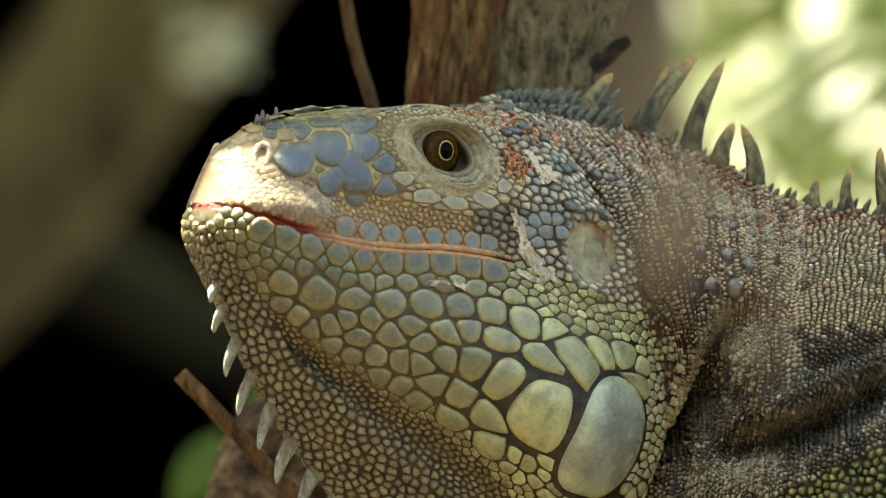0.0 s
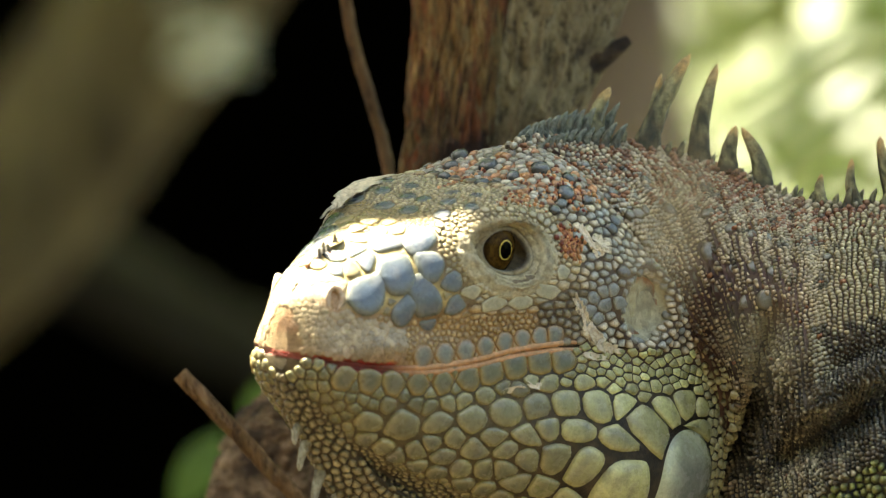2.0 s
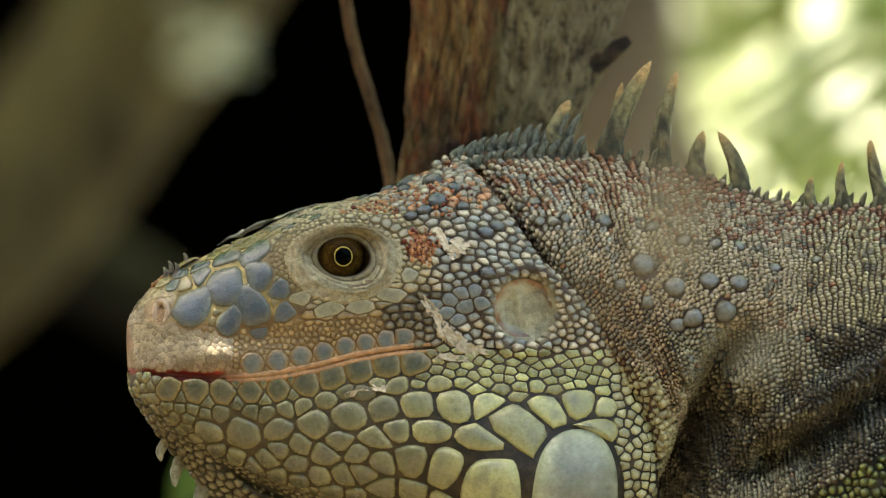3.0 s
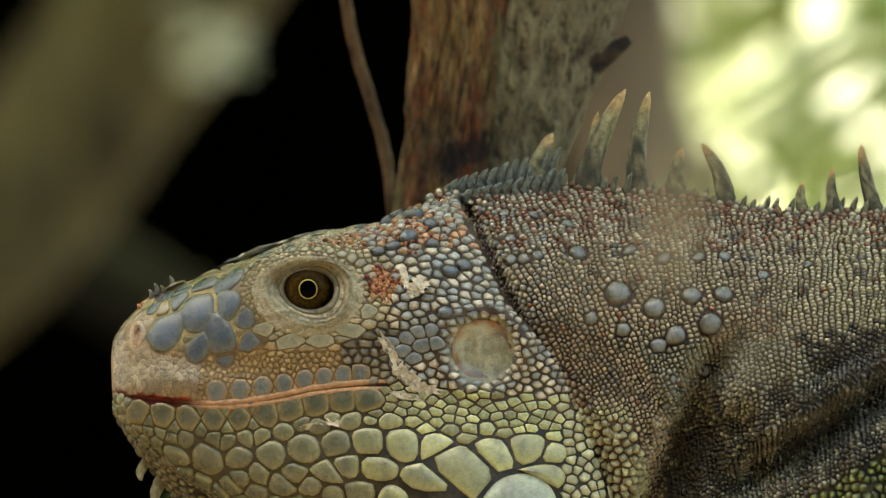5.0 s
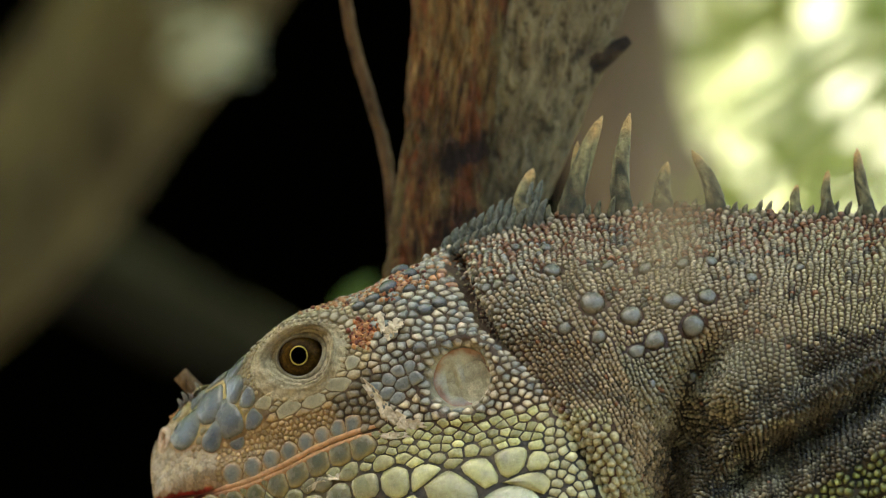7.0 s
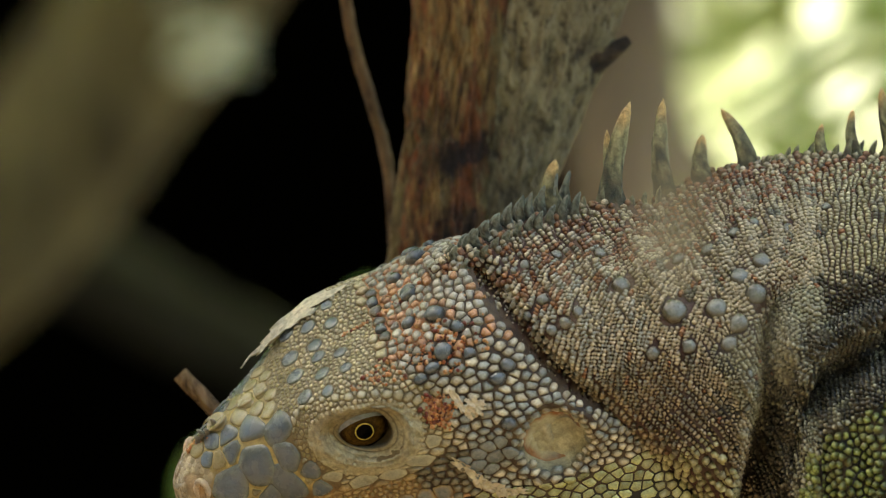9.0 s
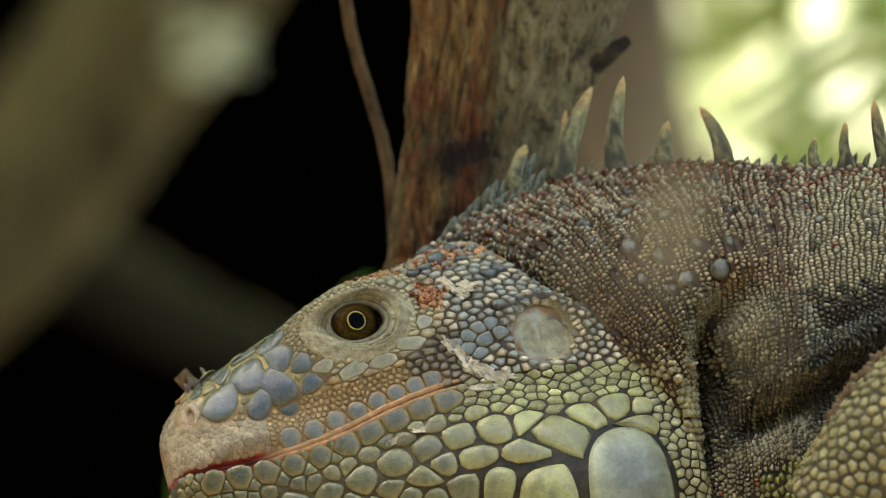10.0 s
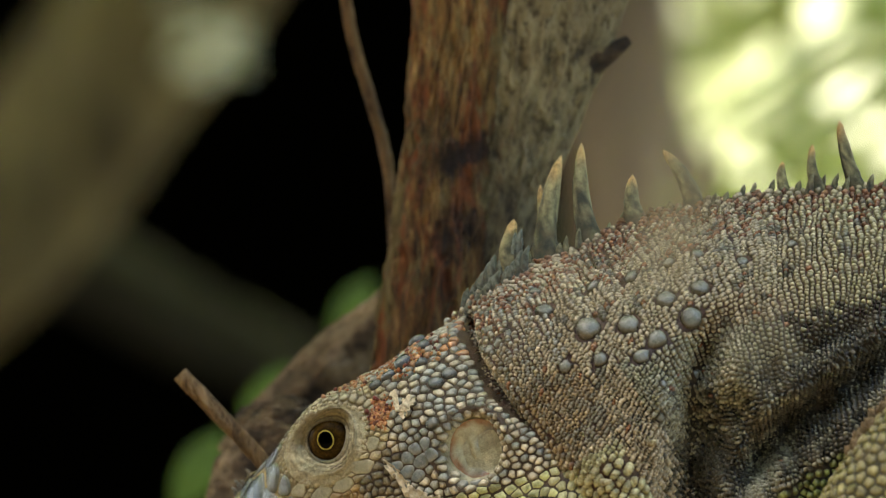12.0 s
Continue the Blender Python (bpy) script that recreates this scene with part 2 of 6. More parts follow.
def head_knots(u):
    c = lambda ys: curve(HU, ys, u)
    front = np.sqrt(np.clip((u - 186.5) / 46, 0, 1) * (2 - np.clip((u - 186.5) / 46, 0, 1)))
    v = [c([612, 588, 570, 543, 516, 493, 466, 440, 420, 404, 364, 342, 340, 340]),
         c([618, 596, 582, 562, 542, 520, 488, 447, 421, 415, 398, 410, 420, 430]),
         c([632, 626, 622, 612, 600, 592, 574, 520, 505, 515, 520, 560, 570, 580]),
         c([674, 674, 676, 682, 688, 695, 698, 690, 676, 669, 676, 690, 700, 710]),
         c([690, 698, 708, 728, 750, 768, 790, 806, 822, 846, 880, 915, 910, 905]),
         c([698, 710, 724, 752, 784, 818, 862, 900, 928, 968, 1025, 1075, 1088, 1090]),
         c([700, 714, 732, 768, 806, 858, 924, 986, 1030, 1080, 1135, 1190, 1230, 1260]),
         c([702, 718, 740, 780, 830, 902, 980, 1056, 1110, 1166, 1230, 1290, 1330, 1370])]
    d = [0 * u,
         c([29, 32, 36, 40, 54, 70, 94, 120, 136, 138, 134, 134, 136, 136]) * front,
         c([60, 64, 66, 72, 91, 114, 142, 169, 186, 212, 236, 246, 250, 245]) * front,
         c([84, 88, 92, 98, 112, 130, 156, 184, 208, 238, 256, 264, 268, 260]) * front,
         c([70, 74, 80, 88, 104, 122, 152, 192, 228, 268, 312, 330, 318, 290]) * front,
         c([40, 42, 46, 52, 66, 84, 114, 148, 172, 202, 236, 250, 240, 225]) * front,
         c([20, 22, 24, 26, 34, 44, 58, 72, 82, 94, 108, 118, 122, 120]) * front,
         0 * u]
    return v, d


EYE_U, EYE_V = 550, 500


def rear(v):
    """Where the head ends and the neck's skin begins."""
    return curve([330, 440, 520, 600, 700, 800, 900, 1050, 1300], [796, 846, 884, 945, 1010, 1040, 1052, 1050, 1040], v)


def head_side(u, s):
    u, s = np.asarray(u, float), np.asarray(s, float)
    uc = np.clip(u, 187.2, 1080)
    v, d = head_knots(uc)
    vv, dd = across(v, s), across(d, s)
    inside = (s > 0.15) & (s < 6.9)
    e = ((u - EYE_U) / 76) ** 2 + ((vv - EYE_V) / 52) ** 2
    lift = 16 * bump(u, vv, 550, 500, 120, 80)                     # the orbit swells
    lift -= 62 * step(1.0, 0.45, e)                                 # its opening
    lift += 12 * bump(u, vv, 590, 440, 120, 18)                     # brow ridge
    lift -= 10 * bump(u, vv, 400, 630, 70, 26)                      # hollow before the eye
    lift += 10 * bump(u, vv, 320, 655, 60, 22)                      # swollen lip
    lift -= 26 * step(1.05, 0.55, ((u - 852) / 62) ** 2 + ((vv - 615) / 62) ** 2)   # ear
    lift += 9 * np.exp(-((np.sqrt(((u - 852) / 76) ** 2 + ((vv - 615) / 74) ** 2) - 1) / 0.14) ** 2)
    lift -= 38 * np.exp(-((s - 5.35) / 0.25) ** 2) * step(260, 420, u)              # groove under the jaw
    lift += 8 * bump(u, vv, 238, 575, 26, 30)
    lift -= 20 * np.exp(-((s - 3) / 0.10) ** 2) * step(375, 300, u)                 # parted lips at the front
    lift -= 46 * step(-12, 26, u - rear(vv))                        # it tucks in under the neck's fold
    dd = np.maximum(dd + np.where(inside, lift, 0) * step(0, 40, dd), 0)
    # the snout closes roundly towards the tip
    return at(u, vv, dd)


def plan(p):
    return p[..., 0] / PX + 784, 441 - (p[..., 2] - RISE) / PX, -p[..., 1] / PX


def s_all(side, u, v):
    """The places across (s) of plan points (u, v) on the near side."""
    s = np.linspace(0, 7, 211)
    u, v = np.atleast_1d(np.asarray(u, float)), np.atleast_1d(np.asarray(v, float))
    q = plan(side(np.repeat(u, 211), np.tile(s, len(u))))[1].reshape(len(u), 211)
    return np.array([np.interp(y, row, s) for y, row in zip(v, q)])


def s_of(side, u, v):
    return float(s_all(side, u, v)[0])


def mouth(u):
    return curve(HU, [674, 674, 676, 682, 688, 695, 698, 690, 676, 669, 676, 690, 700, 710], u)


def orbit_bare(u, v):
    """The smooth, wrinkled skin round the eye, deeper below than above."""
    return ((u - 549) / 97) ** 2 + ((v - 500) / np.where(v < 500, 55, 78)) ** 2 < 1


def head_stretch(u, s, p):
    """How much longer than tall the scales are."""
    uu, v, d = plan(p)
    k = 1 + 0.42 * ((s > 3) & (s < 5.15)) * step(430, 560, uu)
    k = k + 0.3 * ((s < 3) & (v > 430)) * step(590, 660, uu) + 0.25 * (s >= 5.15)
    k = k + 1.1 * ((s < 3) & (v > 545) & (v < 612)) * step(680, 640, uu) * step(430, 460, uu)
    return k - 0.35 * ((s > 3) & (s < 5.15)) * step(960, 1000, uu)


def head_radius(u, s, p):
    uu, v, d = plan(p)
    r = np.full(len(uu), 7.2)
    r = np.where(s < 1.3, np.where(uu < 455, 16, np.where((uu < 640) & (s < 0.85), 11.5, np.where(uu < 640, 6.5, 8.0))), r)
    r = np.where((uu > 640) & (uu < 900) & (v < 470) & (s > 0.9), 7.6, r)
    r = np.where((uu > 600) & (uu < 840) & (v > 545) & (v < 680), 7.0, r)
    r = np.where((uu > 880) & (s < 3), 6.2, r)
    orb = ((uu - 552) / 140) ** 2 + ((v - 498) / 96) ** 2
    r = np.where(orb < 1.1, 4.4, r)
    r = np.where((orb >= 1) & (orb < 1.5) & (v > 500) & (uu < 700), 7.0, r)
    r = np.where((uu < 600) & (v > 605) & (s < 3), 4.6, r)
    # jowl
    low = s > 3
    far = np.hypot(uu - 890, (v - 930) * 0.9)
    j = 9.5 + 9 * step(28, 92, v - mouth(uu)) + 7.5 * step(420, 150, far) * step(40, 140, v - mouth(uu))
    j = np.where(uu < 300, np.minimum(j, 11 + 0 * j), j)
    j = np.where((uu > 640) & (v - mouth(uu) < 60), 7.2, j)
    j = np.where((uu > 700) & (v - mouth(uu) >= 60) & (v - mouth(uu) < 105), 10.5, j)
    j = np.where(uu > 985, 8.0, j)
    j = np.where((v > 1000) & (s < 5.3), 12, j)
    r = np.where(low, j, r)
    r = np.where(s > 5.0, 7.2, r)
    r = np.where((s > 5.15) & (s < 5.6), 5.4, r)
    # bare places
    e = ((uu - EYE_U) / 80) ** 2 + ((v - EYE_V) / 55) ** 2
    ear = ((uu - 852) / 58) ** 2 + ((v - 615) / 58) ** 2
    bare = (e < 1) | (ear < 1) | (uu > rear(v)) | (np.abs(s - 3) < 0.05) & (uu < 690)
    snout = (s < 3) & ((uu < 268) & (v > 530) | (uu < 350) & (v > 610))
    r = np.where(snout, 4.6, r)
    bare |= (np.hypot(uu - 240, v - 574) < 27) & (s < 3)
    bare |= orbit_bare(uu, v)
    bare |= (np.abs(s - 3) < 0.16) & (uu < 340)
    bare |= (uu < 193)
    bare |= bump(uu, v, 688, 495, 30, 32) > 0.55
    return np.where(bare, 0, r * PX)


def head_fixed():
    rows = []
    def put(u, v, r, tag):
        rows.append((u, s_of(head_side, u, v), r, tag))
    for u, v, r in ((352, 536, 38), (291, 572, 33), (393, 586, 27), (404, 524, 29), (346, 604, 20), (318, 516, 18), (362, 492, 23),
                    (418, 478, 22), (268, 530, 13), (288, 510, 13), (440, 590, 15), (436, 548, 17), (320, 500, 14), (398, 618, 15)):
        put(u, v, r * 1.17, "plate")
    for i in range(8):                                              # upper lip
        u = 381 + i * 43 - i * i * 0.9
        put(u, mouth(u) - 24 + 0.3 * i, 21 - i * 0.8, "upper_lip")
    for i in range(10):                                             # lower lip
        u = 236 + i * 46
        put(u, mouth(u) + 24, 21, "lower_lip")
    for i in range(9):                                              # round scales of the chin row
        u = 300 + i * 58
        put(u, mouth(u) + 92 + 0.8 * i, 25 + 2 * math.sin(i * 2.1), "jowl")
    for i in range(6):                                              # long scales below the eye
        a = radians(156 - i * 26)
        put(545 + 124 * math.cos(a), 500 + 92 * math.sin(a), 13 - 0.6 * abs(i - 2), "under_eye")
    for i in range(15):                                             # beaded brow
        a = radians(196 + i * 10.6)
        put(548 + 122 * math.cos(a), 498 + 67 * math.sin(a), 8.5, "brow")
    for u, s, r, tag in ((468, 0.25, 20, "plate"), (474, 0.74, 18, "plate"), (518, 0.16, 16, "plate"), (516, 0.52, 17, "plate"), (516, 0.88, 14, "plate"), (558, 0.34, 15, "plate"),
                         (560, 0.68, 13, "plate"), (640, 0.34, 11, "dome"), (690, 0.55, 13, "dome")):
        rows.append((u, s, r, tag))                                 # plates and domes over the crown
    put(902, 936, 82, "shield")
    put(772, 922, 68, "jowl")
    put(698, 884, 45, "jowl")
    put(806, 812, 39, "jowl")
    put(862, 794, 31, "jowl")
    put(922, 786, 28, "jowl")
    put(968, 796, 20, "jowl")
    put(748, 842, 33, "jowl")
    put(640, 862, 31, "jowl")
    for u, v, r in ((730, 417, 17), (768, 398, 12), (738, 384, 18), (706, 384, 13), (800, 478, 12), (762, 500, 0), (790, 548, 12), (826, 470, 11),
                    (700, 432, 11), (676, 440, 10), (770, 430, 10)):
        if r:
            put(u, v, r, "dome")
    for u, v, r in ((694, 596, 10), (712, 612, 11), (732, 626, 10), (748, 604, 11), (765, 575, 11), (722, 588, 10), (700, 632, 10), (742, 578, 11), (776, 600, 11)):
        put(u, v, r, "cheek")
    return rows


GREY, PALE, DARK = lin(132, 130, 118), lin(178, 172, 150), lin(52, 46, 38)
BLUE, SLATE = lin(112, 122, 130), lin(88, 92, 94)


def head_gap_color(u, s, p):
    """Colour of the skin between the scales, with the shade of jowl and throat gaps put in."""
    uu, v, d = plan(p)
    n = np.array([noise.noise((x * 420, y * 420, z * 420)) for x, y, z in p])[:, None]
    c = np.repeat(lin(64, 46, 32)[None], len(uu), 0)
    def mix(mask, col):
        return c * (1 - mask[:, None]) + col * mask[:, None]
    c = mix(step(470, 430, uu) * (s < 3), lin(178, 158, 104))
    c = mix(step(620, 590, uu) * step(580, 605, v) * (s < 3), lin(136, 106, 68))
    c = mix((s < 0.9) * step(450, 470, uu) * step(760, 700, uu) * 1.0, lin(158, 104, 68))
    tipm = np.maximum(step(275, 235, uu), step(350, 320, uu) * step(600, 630, v)) * (s < 3)
    n2 = np.array([noise.noise((x * 160, y * 160, z * 160)) for x, y, z in p])
    c = mix(tipm, lin(160, 136, 104))
    c = mix(tipm * step(0.0, 0.5, n2) * 0.6, lin(150, 112, 86))
    c = mix(tipm * step(645, 680, v) * 0.6, lin(128, 88, 66))
    c = mix(tipm * step(-0.1, -0.5, n2) * 0.6, lin(188, 164, 130))
    c = mix(step(1.35, 0.95, ((uu - 552) / 140) ** 2 + ((v - 498) / 96) ** 2), lin(112, 98, 72))
    c = mix(step(1.1, 0.9, ((uu - 852) / 62) ** 2 + ((v - 615) / 62) ** 2), lin(176, 170, 142))
    # near-black tones paint the shade between the jowl scales
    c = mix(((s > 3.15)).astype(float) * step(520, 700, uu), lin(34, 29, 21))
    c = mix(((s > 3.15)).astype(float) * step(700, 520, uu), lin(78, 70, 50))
    c = mix((np.abs(s - 3) < 0.13) * step(350, 320, uu), lin(150, 44, 40))
    c = mix((np.abs(s - 3) < 0.15) * step(690, 600, uu) * step(320, 400, uu), lin(172, 128, 84))
    # throat skin darkened for the shade under the jaw
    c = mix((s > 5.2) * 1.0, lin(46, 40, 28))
    c = mix(step(26, 14, np.hypot(uu - 688, v - 495)) * 1.0, lin(196, 108, 62))
    return np.clip(c * (1 + 0.45 * n), 0, 1)


def head_colors(tag, uu, v, d, s, rng):
    k = rng.uniform(0.85, 1.12)
    if tag == "plate":
        return lin(104, 108, 100) * k, lin(84, 96, 110) * k
    if tag == "upper_lip":
        return lin(150, 124, 88), lin(104, 110, 108) * k
    if tag == "lower_lip":
        return lin(140, 124, 80), lin(86, 88, 72) * k
    if tag == "shield":
        return lin(190, 198, 164), lin(156, 162, 152)
    if tag == "brow":
        return lin(134, 124, 98) * k, lin(166, 158, 132) * k
    if tag == "under_eye":
        return lin(176, 170, 142), lin(148, 146, 126)
    if tag == "dome":
        return lin(70, 72, 72) * k, lin(92, 100, 106) * k
    if tag == "cheek":
        return lin(132, 134, 128) * k, lin(114, 122, 124) * k
    if s > 3:
        if s > 5.15:
            # throat scales toned down: the jaw's shadow is in their colour
            return lin(104, 97, 74) * k, lin(146, 139, 110) * k
        g = float(step(540, 860, uu))
        warm = rng.uniform(0, 1) * (0.12 + 0.88 * g)
        warm = 0.35 * g + 0.65 * warm
        rim = lin(146, 140, 102) * (1 - warm) + lin(232, 232, 164) * warm
        mid = lin(106, 107, 86) * (1 - 0.9 * warm) + lin(216, 218, 152) * 0.9 * warm
        if uu > 985:
            return lin(188, 184, 140) * k, lin(198, 198, 158) * k
        return rim * k, mid * k
    if s < 3 and (uu < 268 and v > 530 or uu < 350 and v > 610):
        w = float(step(640, 684, v))
        c = lin(172, 156, 128) * (1 - 0.55 * w) + lin(126, 86, 66) * 0.55 * w
        k = 0.95 + 0.22 * noise.noise((uu * 0.02, v * 0.03, 7)) + rng.uniform(-0.04, 0.04)
        return c * k, c * k * 1.02
    if uu < 470 and s < 3 and v <= 605:
        return lin(146, 130, 90) * k, lin(146, 136, 104) * k
    if uu < 610 and v > 590:
        return lin(150, 124, 84) * k, lin(172, 146, 104) * k
    if ((uu - 552) / 150) ** 2 + ((v - 498) / 104) ** 2 < 1:
        return lin(160, 148, 118) * k, lin(188, 176, 144) * k
    if s < 0.9 and uu < 640:
        return lin(132, 112, 84) * k, (lin(98, 104, 108) if rng.uniform() < 0.45 else lin(168, 152, 124)) * k
    if s < 1.3:
        red = rng.uniform() < 0.3
        return (lin(150, 104, 72) if red else lin(148, 142, 128)) * k, (lin(190, 144, 112) if red else lin(176, 172, 160)) * k
    if 600 < uu < 700 and 560 < v < 680:
        return lin(84, 76, 60) * k, lin(124, 116, 96) * k
    blue = rng.uniform() < 0.45
    return (lin(116, 116, 108) if blue else lin(136, 122, 100)) * k, (lin(162, 166, 160) if blue else lin(214, 204, 180)) * k


def draped(V, cell, side):
    """Lets a large plate follow the curve of the surface under it."""
    _, pos, ex, ey, n, poly = cell
    h = (V - pos) @ n
    u, v, _ = plan(V - np.outer(h, n))
    return side(u, s_all(side, u, v)) + np.outer(h, n)


SHIELD = (902.0, 936.0, 84.0, 113.0)


def shield_edge(a):
    """Outline of the great jowl plate: a rounded oblong, straighter towards the neck."""
    u, v, ru, rv = SHIELD
    k = (np.abs(np.cos(a)) ** 2.7 + np.abs(np.sin(a)) ** 2.7) ** (-1 / 2.7)
    x, y = ru * k * np.cos(a), rv * k * np.sin(a)
    return u + np.where(x > 0, x * 0.96, x) - 0.16 * y * (x < 0), v + y


def shield_room(cl, seeds):
    """Gives the great plate its outline and moves its neighbours' edges out of it."""
    out = []
    u0, v0, ru, rv = SHIELD
    for cell in cl:
        i, pos, ex, ey, n, poly = cell
        cu, cv, _ = plan(pos)
        if seeds[i][2] < 0.001 or abs(cu - u0) < 260 and abs(cv - v0) < 300:
            eu, ev, _ = plan(pos + ex * 0.001)
            fu, fv, _ = plan(pos + ey * 0.001)
            M = np.array([[eu - cu, fu - cu], [ev - cv, fv - cv]])
            if abs(np.linalg.det(M)) > 1e-3 and (seeds[i][3] == "shield" or abs(cu - u0) < 260 and abs(cv - v0) < 300):
                if seeds[i][3] == "shield":
                    x, y = shield_edge(np.arange(28) / 28 * 2 * math.pi)
                    q = np.stack([x - cu, y - cv])
                else:
                    q = M @ (poly.T / 0.001)
                    x, y = q[0] + cu - u0, q[1] + cv - v0
                    a = np.arctan2(y / rv, x / ru)
                    for _ in range(4):
                        bu, bv = shield_edge(a)
                        a = a + np.arctan2(y, x) - np.arctan2(bv - v0, bu - u0)
                    bu, bv = shield_edge(a)
                    far = np.hypot(bu - u0, bv - v0) + 3
                    now = np.hypot(x, y)
                    k = np.maximum(far / np.maximum(now, 1), 1)
                    q = np.stack([x * k + u0 - cu, y * k + v0 - cv])
                new_poly = (np.linalg.inv(M) @ q).T * 0.001
                w = new_poly - new_poly.mean(0)
                area = 0.5 * np.sum(w[:, 0] * np.roll(w[:, 1], -1) - w[:, 1] * np.roll(w[:, 0], -1))
                old = poly - poly.mean(0)
                was = 0.5 * np.sum(old[:, 0] * np.roll(old[:, 1], -1) - old[:, 1] * np.roll(old[:, 0], -1))
                if area * was < 0:
                    new_poly = new_poly[::-1]
                if abs(area) < 0.45 * abs(was):
                    continue
                cell = (i, pos, ex, ey, n, new_poly)
        out.append(cell)
    return out


def build_head():
    rng = np.random.default_rng(7)
    seeds = grow_seeds(head_side, (192, 0.02), (1075, 6.97), head_radius, 150000, head_fixed(), rng, head_stretch)
    cl = shield_room(cells(head_side, seeds, (2.0, 0.01), head_stretch), seeds)
    head_me, jaw_me = Heap(), Heap()
    uh = np.concatenate([187.2 + 60 * np.linspace(0, 1, 22) ** 2, np.linspace(250, 1072, 112)])
    for heap, s0, s1, n in ((head_me, 0.0, 2.995, 58), (jaw_me, 3.005, 7.0, 60)):
        sv = np.linspace(s0, s1, n)
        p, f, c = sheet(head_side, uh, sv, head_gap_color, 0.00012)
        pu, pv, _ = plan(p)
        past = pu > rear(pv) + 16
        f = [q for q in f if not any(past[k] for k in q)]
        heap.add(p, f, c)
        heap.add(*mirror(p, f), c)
        # round closure of the tip
        heap.add(np.concatenate([p[:n], p[:n] * [1, -1, 1]]), [(j + 1, j, n + j, n + j + 1) for j in range(n - 1)], np.concatenate([c[:n], c[:n]]))
    head = part("head", head_me.mesh("head", SKIN_MAT, HEAD_PIVOT), iguana, "scaly head with blue-grey snout plates and pale jowls")
    jaw = part("lower_jaw", jaw_me.mesh("lower_jaw", SKIN_MAT, HEAD_PIVOT), iguana, "lower jaw with big yellow-green jowl scales and spiked throat")
    fine_h, fine_j = Heap(), Heap()
    for cell in cl:
        a, s, r, tag = seeds[cell[0]]
        uu, v, d = plan(cell[1])
        rim, mid = head_colors(tag, uu, v, d, s, rng)
        h = {None: 0.5, "plate": 0.14, "upper_lip": 0.18, "lower_lip": 0.2, "jowl": 0.25, "shield": 0.18, "under_eye": 0.09, "dome": 0.75, "cheek": 0.3, "brow": 0.4}[tag] * r
        gap = {None: 0.12, "plate": 0.115, "upper_lip": 0.045, "lower_lip": 0.045, "jowl": 0.115, "shield": 0.045, "under_eye": 0.06, "dome": 0.1, "cheek": 0.06, "brow": 0.1}[tag] * r
        if tag is None:
            gap = max(gap, 1.15 * PX)
        if tag is None and s > 3:
            h = (0.32 if s < 5.15 else 0.45) * r
            gap = max(0.12 * r, 1.6 * PX)
            if s < 5.15 and uu > 660 and r < 13 * PX:
                h, gap = 0.36 * r, 0.19 * r
        if tag is None and s < 3 and uu < 470:
            h = 0.16 * r
            if uu < 268 and v > 530 or uu < 350 and v > 610:
                h, gap = 0.06 * r, 0.02 * r
        big = tag is not None or r > 15 * PX
        tip = (0.25, 0.0) if (s < 3 and tag is None and uu > 600) else (0.0, 0.0)
        V, F, C = scale_shape(cell, r, h, gap, rim, mid, big or r > 11 * PX, 0.0, tip, {"plate": 0.17, "upper_lip": 0.15, "lower_lip": 0.15, "under_eye": 0.15}.get(tag, 0.24))
        if big and r > 22 * PX:
            V = draped(V, cell, head_side)
        if tag == "shield":
            V = V + np.outer(np.exp(-(np.linalg.norm(V - (cell[1] + at(30, 20) - at(0, 0)), axis=1) / (26 * PX)) ** 2) * 5 * PX, cell[4])
            sh = step(0.2, 0.75, np.array([noise.noise(tuple(q * 190)) for q in V]) + 0.45)[:, None]
            C = C * (1 - 0.55 * sh) + lin(112, 116, 106) * 0.55 * sh
        elif tag in ("jowl", "plate") or (tag is None and s > 3 and r > 15 * PX):
            sh = step(-0.1, 0.6, np.array([noise.noise(tuple(q * 330)) for q in V]))[:, None]
            k = 0.3 if tag == "plate" else 0.5
            C = C * (1 - k * sh) + SLATE * k * sh
        owner, heap = (jaw, fine_j) if s > 3 else (head, fine_h)
        if big:
            me = mesh_of("scale", shifted(V, HEAD_PIVOT), F, PLATE_MAT, C)
            part("scale", me, owner)
            W, G = mirror(V, F)
            part("scale", mesh_of("scale", shifted(W, HEAD_PIVOT), G, PLATE_MAT, C), owner)
        else:
            heap.add(V, F, C)
            heap.add(*mirror(V, F), C)
    part("scale_coat", fine_h.mesh("small_scales", SCALE_MAT, HEAD_PIVOT), head, "small keeled grey scales", kind="stuff")
    part("scale_coat", fine_j.mesh("small_scales", SCALE_MAT, HEAD_PIVOT), jaw, "small beaded throat scales", kind="stuff")
    # inside of the mouth
    u = np.linspace(196, 660, 50)
    for owner, name, dv in ((head, "palate", -5), (jaw, "mouth_floor", 4)):
        edge = head_side(u, np.full(50, 3.0))
        edge[:, 2] -= dv * PX
        mid = edge * [1, 0, 1]
        mid[:, 2] -= (24 if name == "palate" else 40) * PX
        far = edge * [1, -1, 1]
        V = np.concatenate([edge * [1, 0.97, 1], mid, far * [1, 0.97, 1]])
        F = [(i, i + 1, 50 + i + 1, 50 + i) for i in range(49)] + [(50 + i, 51 + i, 101 + i, 100 + i) for i in range(49)]
        part(name, mesh_of(name, shifted(V, HEAD_PIVOT), F, FLESH_MAT), owner, "wet pink mouth lining")
    n = 30
    u = np.linspace(330, 690, n)
    V = []
